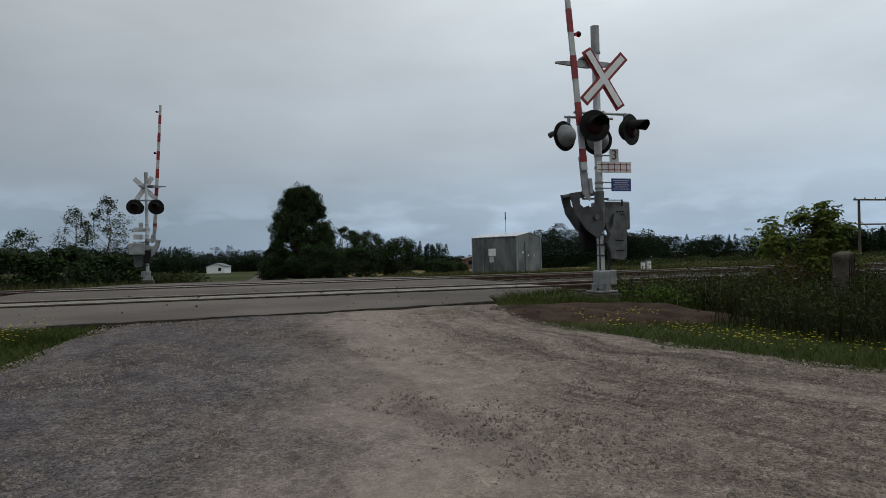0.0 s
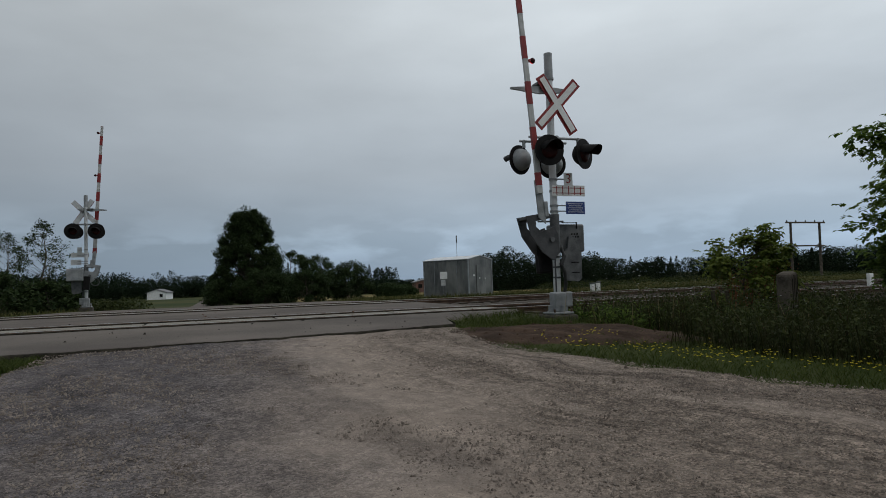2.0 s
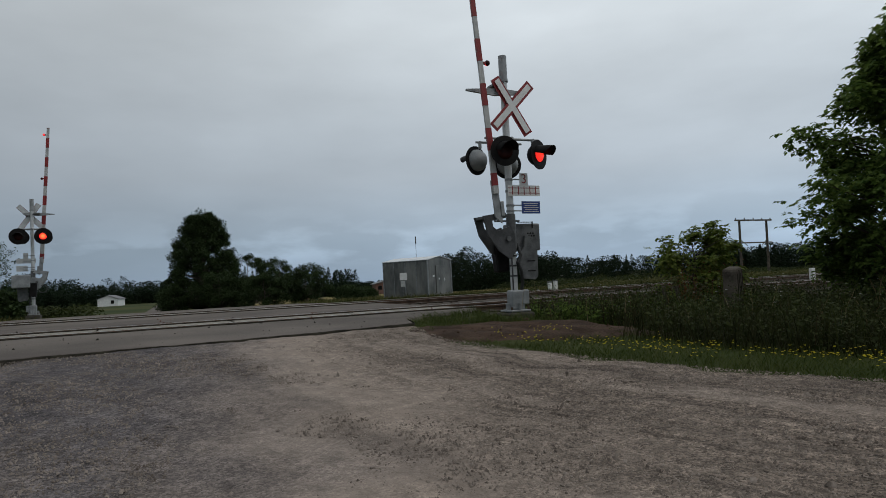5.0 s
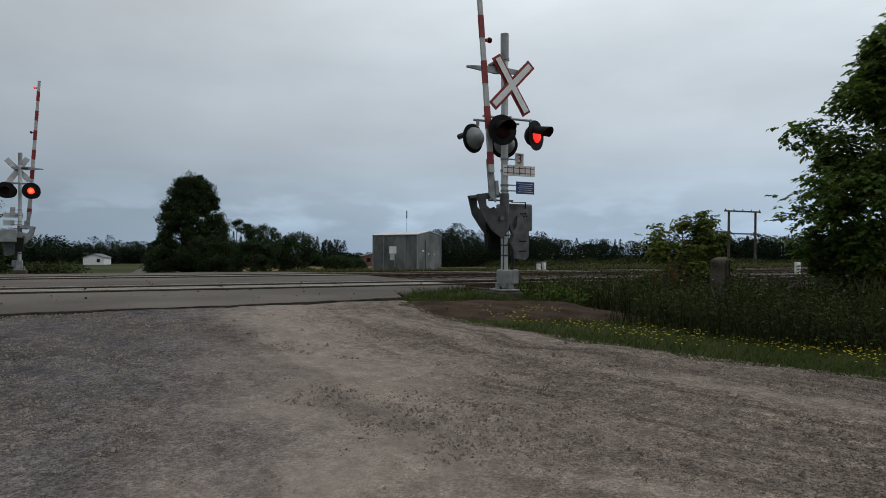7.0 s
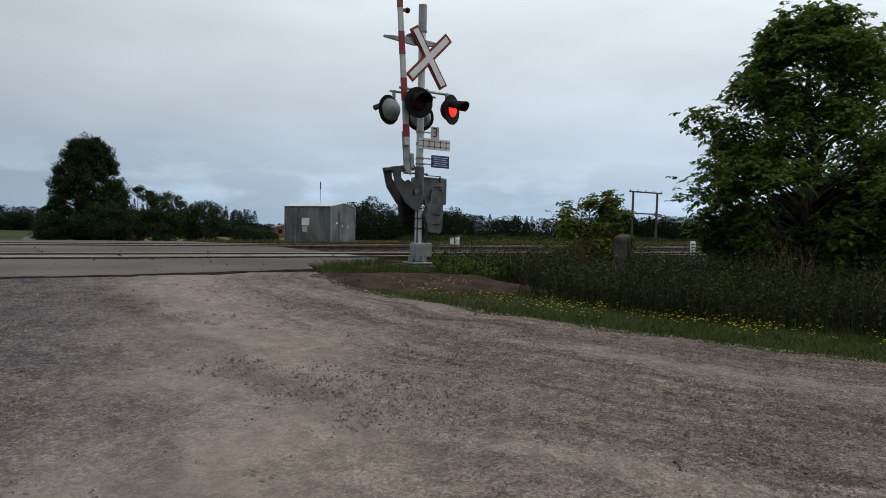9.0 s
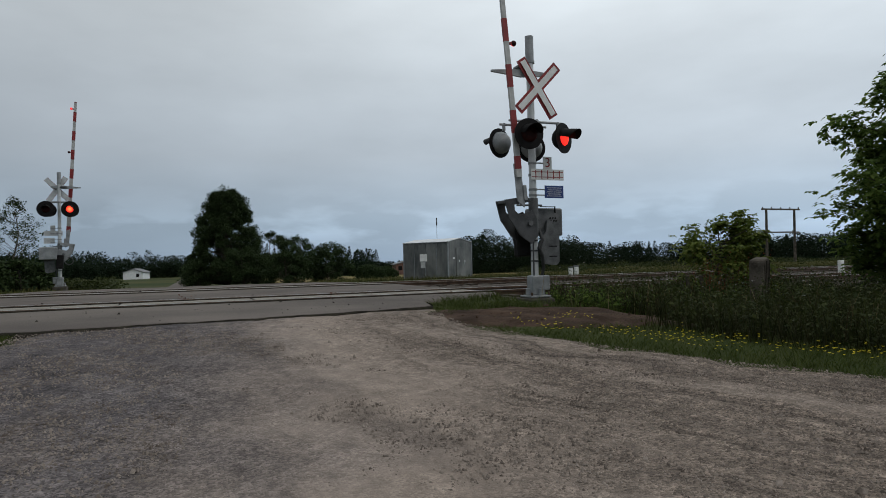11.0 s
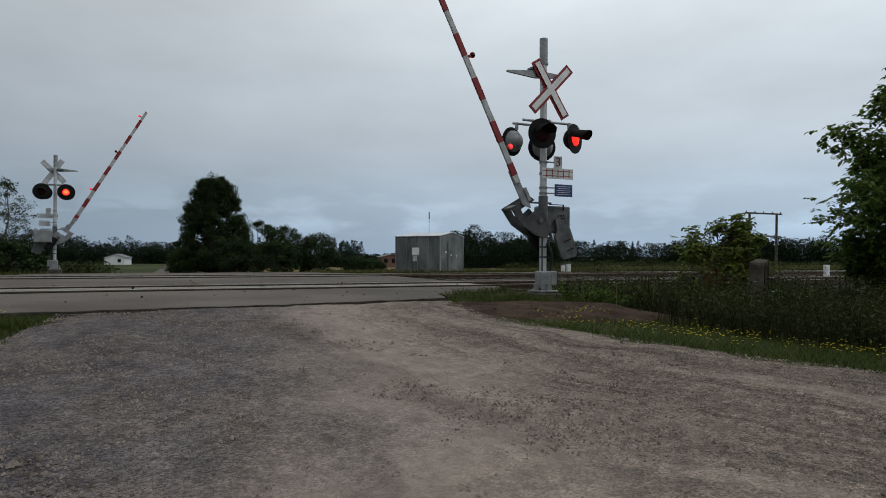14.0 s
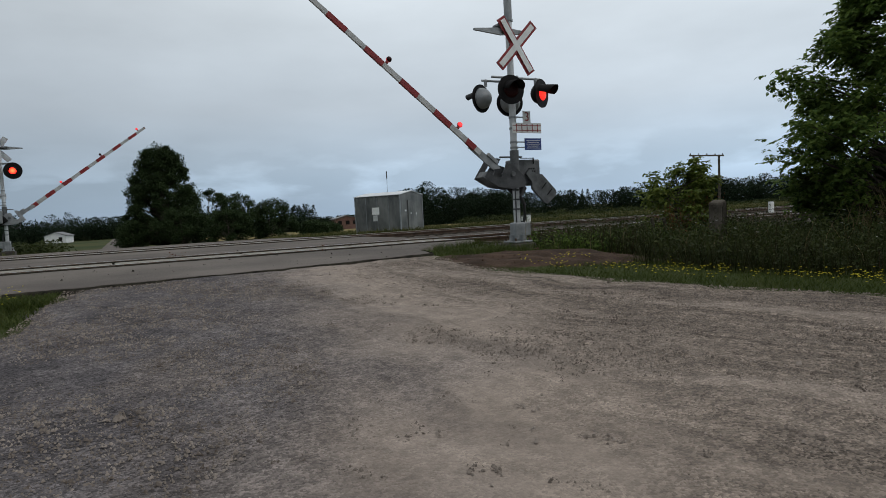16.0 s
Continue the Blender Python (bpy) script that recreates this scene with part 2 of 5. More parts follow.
# dirt in the gaps; also the painted shadow along the asphalt's lip
M_GAP = material("flangeway_dirt_and_edge_shade", (0.02, 0.018, 0.015), (0.045, 0.04, 0.03), 6.0, 0.95, 0, 0.4)
M_BALLAST = material("ballast", (0.036, 0.03, 0.026), (0.115, 0.099, 0.084), 7.0, 0.95, 0, 0.9, 30.0, 0.9)
M_TIE = material("creosoted_tie", (0.03, 0.025, 0.02), (0.09, 0.075, 0.06), 4.0, 0.9, 0, 0.4)
M_GALV = material("galvanised_steel", (0.2, 0.21, 0.215), (0.34, 0.35, 0.355), 5.0, 0.5, 0.3, 0.08)
M_ALU = material("aluminium_paint", (0.45, 0.46, 0.46), (0.62, 0.63, 0.63), 4.0, 0.45, 0.25, 0.06)
M_DKGREY = material("weathered_grey_casting", (0.07, 0.073, 0.075), (0.16, 0.163, 0.165), 6.0, 0.6, 0.25, 0.12)
M_DARKIRON = material("dark_iron", (0.035, 0.036, 0.038), (0.085, 0.086, 0.09), 6.0, 0.6, 0.2, 0.1)
M_BLACK = material("matt_black_paint", (0.006, 0.006, 0.006), (0.015, 0.013, 0.013), 8.0, 0.6, 0, 0.06, spec=0.14)
M_WHITE = material("white_reflective", (0.66, 0.66, 0.64), (0.82, 0.82, 0.80), 5.0, 0.5, 0, 0.03)
M_ARMWHITE = material("grimy_white_paint", (0.34, 0.345, 0.34), (0.52, 0.52, 0.51), 7.0, 0.55, 0, 0.05)
M_RED = material("red_reflective", (0.19, 0.012, 0.014), (0.29, 0.024, 0.024), 5.0, 0.5, 0, 0.03)
M_BLUE = material("blue_sign", (0.012, 0.04, 0.18), (0.02, 0.055, 0.22), 5.0, 0.45, 0, 0.02)
M_LENS = material("unlit_red_lens", (0.02, 0.004, 0.004), (0.04, 0.007, 0.006), 20.0, 0.45, 0, 0.3, 90.0, 0.3, spec=0.15)
M_CABLE = material("black_cable", (0.01, 0.01, 0.01), (0.025, 0.025, 0.025), 20.0, 0.6, 0, 0.05)
M_SHED = material("stained_aluminium_sheet", (0.095, 0.098, 0.096), (0.27, 0.265, 0.245), 1.1, 0.38, 0.6, 0.05, 5.0, 0.4, stretch=(1, 1, 0.45))
M_SHEDROOF = material("pale_metal_roof", (0.52, 0.53, 0.54), (0.68, 0.68, 0.67), 2.0, 0.4, 0.4, 0.04)
M_WOOD = material("weathered_wood", (0.05, 0.042, 0.034), (0.15, 0.13, 0.105), 3.0, 0.9, 0, 0.5, 30.0)
M_BARK = material("bark", (0.05, 0.042, 0.033), (0.13, 0.11, 0.09), 6.0, 0.95, 0, 0.8, 30.0)
M_WHITEWALL = material("white_siding", (0.65, 0.66, 0.66), (0.8, 0.8, 0.79), 2.0, 0.7, 0, 0.05)
M_BRICKRED = material("red_brick_wall", (0.15, 0.085, 0.072), (0.24, 0.145, 0.12), 3.0, 0.85, 0, 0.1)
M_ROOF = material("grey_roof", (0.12, 0.12, 0.13), (0.22, 0.22, 0.22), 3.0, 0.8, 0, 0.1)
M_LEAF = leafy("broad_leaves", (0.044, 0.086, 0.018), (0.165, 0.23, 0.052), trans=0.48)
M_LEAFDK = leafy("dark_leaves", (0.017, 0.032, 0.011), (0.05, 0.074, 0.026))
M_LEAFYE = leafy("yellowish_leaves", (0.07, 0.11, 0.018), (0.17, 0.20, 0.04))
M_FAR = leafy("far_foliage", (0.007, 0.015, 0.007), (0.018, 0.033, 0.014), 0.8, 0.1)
# paler and bluer than M_FAR: aerial haze mixed into the leaf colour
M_FARHAZE = leafy("haze_tinted_foliage", (0.02, 0.035, 0.03), (0.035, 0.055, 0.045), 0.9, 0.0)
M_SOIL = material("bare_soil", (0.03, 0.019, 0.013), (0.08, 0.052, 0.037), 3.0, 0.95, 0, 0.9, 40.0, 0.7)
M_WEED = leafy("tall_weeds", (0.014, 0.019, 0.006), (0.044, 0.043, 0.017))
M_VERGE = leafy("verge_grass_blades", (0.028, 0.047, 0.009), (0.08, 0.096, 0.024))
M_WEEDLEAF = leafy("weed_leaves", (0.019, 0.029, 0.008), (0.057, 0.068, 0.02))
M_MEADOW = leafy("meadow_grass", (0.04, 0.052, 0.014), (0.13, 0.12, 0.042))
M_STRAW = leafy("dry_stalks", (0.16, 0.12, 0.06), (0.30, 0.24, 0.13))
M_BROWN = leafy("brown_seed_stalks", (0.03, 0.021, 0.011), (0.075, 0.052, 0.028))
M_RUSSET = leafy("russet_seed_heads", (0.10, 0.035, 0.018), (0.18, 0.07, 0.03))
M_FLOWER = leafy("yellow_petals", (0.55, 0.46, 0.02), (0.75, 0.65, 0.05))
M_PETALW = leafy("white_petals", (0.45, 0.45, 0.42), (0.6, 0.6, 0.56))
M_GLOWC = glowing("lit_signal_lens", (5.0, 1.15, 0.14), (2.2, 0.05, 0.03), 1.0, 0.14)
M_GLOWR = glowing("lit_signal_lens_aside", (1.6, 0.06, 0.03), (1.3, 0.04, 0.03), 1.0, 0.14)
M_GLOWF = glowing("lit_far_lens", (3.2, 0.42, 0.12), (2.0, 0.05, 0.04), 1.0, 0.14)
M_GLOWS = glowing("lit_arm_lamp", (1.4, 0.10, 0.10), (0.9, 0.03, 0.04), 1.0, 0.05)


# ---- mesh helpers ----
def part(name, bm, mat, parent=None, label="", m=None):
    me = bpy.data.meshes.new(name)
    bm.to_mesh(me)
    bm.free()
    me.materials.append(mat)
    ob = new(name, me)
    if parent:
        ob.parent = parent
    if m is not None:
        ob.matrix_basis = m
    if label:
        tagged(ob, label)
    return ob


def thing(name, label, category, m=None, group="", kind=""):
    ob = new(name)
    ob.empty_display_size = 0.2
    if m is not None:
        ob.matrix_basis = m
    return tagged(ob, label, category, group, kind)


def raw(name, verts, faces, mat, parent=None, smooth=False, m=None):
    me = bpy.data.meshes.new(name)
    v = np.asarray(verts, dtype=np.float32)
    fa = np.asarray(faces, dtype=np.int32)
    k = fa.shape[1]
    me.vertices.add(len(v))
    me.vertices.foreach_set("co", v.ravel())
    me.loops.add(fa.size)
    me.loops.foreach_set("vertex_index", fa.ravel())
    me.polygons.add(len(fa))
    me.polygons.foreach_set("loop_start", np.arange(0, fa.size, k, dtype=np.int32))
    if smooth:
        me.polygons.foreach_set("use_smooth", np.ones(len(fa), dtype=bool))
    me.update(calc_edges=True)
    me.materials.append(mat)
    ob = new(name, me)
    if parent:
        ob.parent = parent
    if m is not None:
        ob.matrix_basis = m
    return ob


def box(bm, size, at, rot=(0, 0, 0), bevel=0.0):
    r = bmesh.ops.create_cube(bm, size=1.0, matrix=pose(*at, *rot) @ Matrix.Diagonal((*size, 1)))
    if bevel:
        edges = list({e for v in r["verts"] for e in v.link_edges})
        bmesh.ops.bevel(bm, geom=edges, offset=bevel, segments=2, affect="EDGES", profile=0.5)
    return bm


def rod(bm, a, b, r, r2=None, seg=12):
    a, b = Vector(a), Vector(b)
    d = b - a
    mt = Matrix.Translation((a + b) / 2) @ d.to_track_quat("Z", "Y").to_matrix().to_4x4()
    bmesh.ops.create_cone(bm, cap_ends=True, segments=seg, radius1=r, radius2=r if r2 is None else r2, depth=d.length, matrix=mt)
    return bm


def plate(bm, outline, y, thick):
    """A plate in the x-z plane from its outline, from y to y + thick."""
    f = bm.faces.new([bm.verts.new((x, y, z)) for x, z in outline])
    r = bmesh.ops.extrude_face_region(bm, geom=[f])
    bmesh.ops.translate(bm, verts=[g for g in r["geom"] if isinstance(g, bmesh.types.BMVert)], vec=(0, thick, 0))
    bmesh.ops.recalc_face_normals(bm, faces=bm.faces)
    return bm


def dome(bm, radius, bulge, y, sign=-1, seg=20, rings=5):
    """A shallow dome facing along y (sign) with its rim at y."""
    rows = []
    for i in range(rings):
        a = i / rings
        r = radius * math.cos(a * math.pi / 2)
        h = bulge * math.sin(a * math.pi / 2)
        rows.append([bm.verts.new((r * math.cos(2 * math.pi * k / seg), y + sign * h, r * math.sin(2 * math.pi * k / seg))) for k in range(seg)])
    top = bm.verts.new((0, y + sign * bulge, 0))
    for i in range(rings - 1):
        for k in range(seg):
            bm.faces.new((rows[i][k], rows[i][(k + 1) % seg], rows[i + 1][(k + 1) % seg], rows[i + 1][k]))
    for k in range(seg):
        bm.faces.new((rows[-1][k], rows[-1][(k + 1) % seg], top))
    for f in bm.faces:
        f.smooth = True
    return bm


rng = np.random.default_rng(7)


# ---- the ground ----
DECK = 0.79          # top of the level crossing


def table(v, pts):
    return np.interp(v, [p[0] for p in pts], [p[1] for p in pts])


def height(x, y):
    """The lie of the land: a drive that climbs to the crossing, flat fields that fall gently beyond it."""
    x, y = np.asarray(x, float), np.asarray(y, float)
    dip = 0.30 * np.clip((x - 4.9) / 2.0, 0, 1) * np.clip((y - 3.5) / 4.0, 0, 1) * np.clip((11.6 - y) / 1.2, 0, 1)
    dip = np.maximum(dip, 0.24 * np.clip((np.abs(x + 0.3) - 5.9) / 1.0, 0, 1) * np.clip((y - 10.2) / 0.8, 0, 1) * np.clip((23.2 - y) / 0.8, 0, 1))
    return -dip + table(y, ((-60, 0.0), (-4, 0.0), (0, 0.22), (8.2, 0.757), (8.9, 0.765), (9.5, 0.775), (23.5, 0.775), (25, 0.74), (37, 0.22), (90, -1.0), (200, -1.6), (400, -2.2), (3000, -3)))


def soft_noise(x, y, s, seed=0.0):
    return (np.sin(x * s + seed) * np.cos(y * s * 1.31 + seed * 2.1) + 0.6 * np.sin(x * s * 2.3 + y * s * 1.7 + seed) + 0.35 * np.cos(x * s * 4.9 - y * s * 4.1 + seed * 3))


def sheet(name, xs, ys, mat, lift=0.0, rough_amp=0.0, parent=None):
    X, Y = np.meshgrid(xs, ys)
    Z = height(X, Y) + lift + rough_amp * soft_noise(X, Y, 2.2)
    v = np.stack([X.ravel(), Y.ravel(), Z.ravel()], 1)
    n, k = len(xs), len(ys)
    i = np.arange((k - 1) * n).reshape(k - 1, n)[:, :-1].ravel()
    return raw(name, v, np.stack([i, i + 1, i + n + 1, i + n], 1), mat, parent, True)


gx = np.concatenate([-np.geomspace(40, 2500, 30)[::-1], np.linspace(-38, 38, 77), np.geomspace(40, 2500, 30)])
gy = np.concatenate([-np.geomspace(30, 800, 14)[::-1], np.linspace(-28, 40, 137), np.geomspace(42, 3000, 40)])
tagged(sheet("ground", gx, gy, M_FIELD, -0.03, 0.006), "grassy earth and hay fields reaching to the wooded horizon", "ground", kind="structure")

M_HAY = material("hay_stubble", (0.14, 0.115, 0.045), (0.23, 0.18, 0.075), 0.12, 0.95, 0, 0.3, 2.0, 0.4)
tagged(sheet("hay_field", np.linspace(11, 130, 44), np.linspace(80, 128, 14), M_HAY, 0.06, 0.01), "pale yellow hay field before the woods", "field", kind="structure")

# gravel drive: left and right edges by distance along the road
LEFT = ((-14, -9.0), (-6, -5.0), (0, -3.6), (4, -2.9), (6, -2.55), (7, -2.35), (8, -2.2), (8.6, -2.1))
RIGHT = ((-14, 40.0), (-6, 22.0), (-3, 15.0), (-0.5, 10.0), (1.3, 7.1), (2.5, 5.55), (3.1, 5.05), (3.7, 4.6), (4.5, 4.0), (5.4, 3.5), (6.2, 3.1), (7.2, 2.75), (8.0, 2.8), (9.2, 3.0))


def strip(name, ys, cols, left, right, mat, lift, amp, wob):
    Y = np.repeat(np.asarray(ys)[:, None], cols, 1)
    u = np.linspace(0, 1, cols)[None, :]
    L, R = left(ys)[:, None], right(ys)[:, None]
    L = L + wob * soft_noise(ys * 0 + 3.0, ys, 3.1, 1.0)[:, None]
    R = R + wob * soft_noise(ys * 0 + 8.0, ys, 3.7, 4.0)[:, None]
    X = L + (R - L) * u
    edge = np.minimum(u, 1 - u) * (R - L)
    Z = height(X, Y) + lift * np.clip(edge / 0.25, 0, 1) - 0.035 * (1 - np.clip(edge / 0.2, 0, 1)) + amp * soft_noise(X, Y, 1.9, 2.0) + amp * 0.4 * soft_noise(X, Y, 7.3, 5.0)
    v = np.stack([X.ravel(), Y.ravel(), Z.ravel()], 1)
    i = np.arange((len(ys) - 1) * cols).reshape(-1, cols)[:, :-1].ravel()
    ob = raw(name, v, np.stack([i, i + 1, i + cols + 1, i + cols], 1), mat, None, True)
    corner = np.empty(len(ob.data.loops), dtype=np.int32)
    ob.data.loops.foreach_get("vertex_index", corner)
    lanes = np.stack([np.broadcast_to(u, X.shape).ravel(), Y.ravel()], 1).astype(np.float32)
    ob.data.uv_layers.new(name="lane").data.foreach_set("uv", lanes[corner].ravel())
    return ob


gravel = strip("gravel_road", np.linspace(-14, 8.7, 230), 130, lambda y: table(y, LEFT), lambda y: table(y, RIGHT), M_GRAVEL, 0.012, 0.007, 0.09)
tagged(gravel, "compacted gravel drive with tyre tracks and loose stones", "gravel road", kind="structure")

# worn asphalt apron over the crossing, then the road beyond
ASPH_L = ((7.5, -6.3), (24.5, -6.0), (25, -3.2), (90, -1.9), (200, 0.6), (300, 4.0))
ASPH_R = ((7.5, 2.4), (9.0, 3.0), (10.4, 3.35), (11.3, 5.0), (12.2, 5.5), (24.2, 5.6), (25, 3.0), (90, 1.9), (200, 4.6), (300, 7.4))


def asphalt_front(x):
    return table(x, ((-6.3, 8.0), (-2, 8.27), (0, 8.45), (1.2, 8.6), (3.0, 9.0)))


av, af = [], []
axs = np.linspace(-6.3, 5.6, 90)
ays = np.concatenate([np.linspace(0, 1, 40)])
for j, u in enumerate(ays):
    for x in axs:
        y0 = float(asphalt_front(min(x, 3.0))) + 0.05 * float(soft_noise(x, 0.0, 3.3, 1.0)) + 0.02 * float(soft_noise(x, 2.0, 11.0, 1.0))
        if x > 3.0:
            y0 = float(table(x, ((3.0, 9.0), (3.35, 10.4), (5.0, 11.3), (5.6, 12.1))))
        y = y0 + (12.25 - y0) * u
        av.append((x, y, DECK + 0.004 - 0.05 * max(0.0, 1 - (y - y0) / 0.06) + 0.003 * float(soft_noise(x, y, 1.3))))
n = len(axs)
for j in range(len(ays) - 1):
    for i in range(n - 1):
        a = j * n + i
        af.append((a, a + 1, a + n + 1, a + n))
apron = raw("asphalt_apron", av, af, M_ASPHALT, None, True)
tagged(apron, "worn grey asphalt apron with a broken front edge", "asphalt", kind="structure")

# small step at the asphalt's edge; its shadow is put in as near-black colour
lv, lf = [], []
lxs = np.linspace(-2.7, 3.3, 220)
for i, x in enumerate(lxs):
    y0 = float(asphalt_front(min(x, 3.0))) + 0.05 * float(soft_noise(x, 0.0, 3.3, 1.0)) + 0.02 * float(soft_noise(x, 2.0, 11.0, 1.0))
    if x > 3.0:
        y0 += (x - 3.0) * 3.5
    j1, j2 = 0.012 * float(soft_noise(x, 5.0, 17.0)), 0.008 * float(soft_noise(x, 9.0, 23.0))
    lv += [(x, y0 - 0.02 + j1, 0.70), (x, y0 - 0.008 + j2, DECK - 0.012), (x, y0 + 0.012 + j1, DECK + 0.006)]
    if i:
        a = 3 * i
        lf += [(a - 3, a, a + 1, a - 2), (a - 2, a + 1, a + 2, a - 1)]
tagged(raw("asphalt_lip_shade", lv, lf, M_GAP), "broken edge of the asphalt above the gravel, coloured dark as its shadow", "asphalt edge", kind="structure")

TRACKS = (12.36, 19.0)      # y of each track's front rail
GAUGE = 1.507               # railhead to railhead, centre lines
bm = bmesh.new()
box(bm, (11.8, TRACKS[1] - 0.14 - (TRACKS[0] + GAUGE + 0.14), 0.3), (-0.3, (TRACKS[1] + TRACKS[0] + GAUGE) / 2, DECK - 0.146))
tagged(part("asphalt_infill", bm, M_ASPHALT), "grey asphalt between the two tracks", "asphalt", kind="structure")
far_road = strip("far_road", np.concatenate([np.linspace(TRACKS[1] + GAUGE + 0.14, 25, 8), np.linspace(26, 300, 90)]), 9, lambda y: table(y, ASPH_L), lambda y: table(y, ASPH_R), M_ASPHALT, 0.02, 0.004, 0.05)
tagged(far_road, "pale country road leading away beyond the crossing", "road", kind="structure")


# ---- tracks ----
def rail_mesh(bm, x0, x1):
    prof = ((-0.07, 0.0), (0.07, 0.0), (0.07, 0.012), (0.012, 0.03), (0.012, 0.125), (0.036, 0.135), (0.036, 0.165), (0.03, 0.172), (-0.03, 0.172), (-0.036, 0.165), (-0.036, 0.135), (-0.012, 0.125), (-0.012, 0.03), (-0.07, 0.012))
    a = [bm.verts.new((x0, y, z)) for y, z in prof]
    b = [bm.verts.new((x1, y, z)) for y, z in prof]
    k = len(prof)
    for i in range(k):
        bm.faces.new((a[i], a[(i + 1) % k], b[(i + 1) % k], b[i]))
    bm.faces.new(a[::-1])
    bm.faces.new(b)
    return bm


for idx, y0 in enumerate(TRACKS):
    tr = thing("railway_track", "rusty steel railway track with worn bright railheads on ballast", "railway track", pose(0, y0, 0), "crossing tracks")
    for k in (0, 1):
        rail = part("rail", rail_mesh(bmesh.new(), -400, 600), M_RUST, tr, "", pose(0, k * GAUGE, DECK + 0.032 - 0.172))
        bm = bmesh.new()
        box(bm, (1000, 0.05, 0.004), (100, 0, 0.174))
        part("railhead", bm, M_RAILTOP, rail)
    # concrete panels between the rails and dark flangeways beside them
    bm = bmesh.new()
    box(bm, (11.9, GAUGE + 0.26, 0.16), (-0.3, GAUGE / 2, DECK - 0.13))
    part("flangeway", bm, M_GAP, tr)
    for k, yy in enumerate((-0.085, 0.085, GAUGE - 0.085, GAUGE + 0.085)):
        bm = bmesh.new()
        box(bm, (11.86, 0.085, 0.06), (-0.3, yy, DECK - 0.008), bevel=0.008)
        part("rubber_seal", bm, M_GAP, tr, "black rubber strip beside the rail")
    for q in range(5):
        bm = bmesh.new()
        box(bm, (2.34, GAUGE - 0.30, 0.2), (0, 0, 0), bevel=0.012)
        part("crossing_panel", bm, M_CONCRETE, tr, "pale concrete crossing panel", pose(-5.1 + q * 2.38, GAUGE / 2, DECK - 0.094))
    # ballast bed on both sides of the crossing
    for x0, x1 in ((-400, -6.25), (5.7, 600)):
        xs = np.linspace(max(x0, -60), min(x1, 90), 160)
        xs = np.concatenate([[x0], xs, [x1]]) if x0 < -100 else np.concatenate([xs, [x1]])
        ysb = np.array([-1.9, -1.1, -0.6, -0.2, 0.3, 0.75, 1.2, 1.7, 2.1, 2.6, 3.4])
        X, Yb = np.meshgrid(xs, ysb)
        Zb = table(Yb, ((-1.9, 0.45 if idx == 0 else 0.58), (-0.7, DECK - 0.10), (2.2, DECK - 0.10), (3.4, 0.58 if idx == 0 else 0.45))) + 0.02 * soft_noise(X, Yb, 5.0)
        v = np.stack([X.ravel(), Yb.ravel(), Zb.ravel()], 1)
        i = np.arange((len(ysb) - 1) * len(xs)).reshape(-1, len(xs))[:, :-1].ravel()
        raw("ballast", v, np.stack([i, i + 1, i + len(xs) + 1, i + len(xs)], 1), M_BALLAST, tr, False)
    tie_me = None
    for x in [5.95 + 0.52 * i for i in range(70)] + [-6.5 - 0.52 * i for i in range(25)]:
        if tie_me is None:
            bm = bmesh.new()
            box(bm, (0.23, 2.6, 0.18), (0, 0, 0), bevel=0.012)
            t0 = part("tie", bm, M_TIE, tr, "", pose(x, GAUGE / 2, DECK - 0.155))
            tie_me = t0.data
        else:
            t1 = new("tie", tie_me)
            t1.parent = tr
            t1.matrix_basis = pose(x, GAUGE / 2 + rng.uniform(-0.04, 0.04), DECK - 0.155, 0, 0, rng.uniform(-1.5, 1.5))


# ---- crossing signals ----
MOVING = []        # (part, rows) for motions()
LENSES = {"C": [], "R": []}
STEADY = []
WEIGHTS, WEIGHT_SPOT = [], (0.34, 0.06, 1.31)


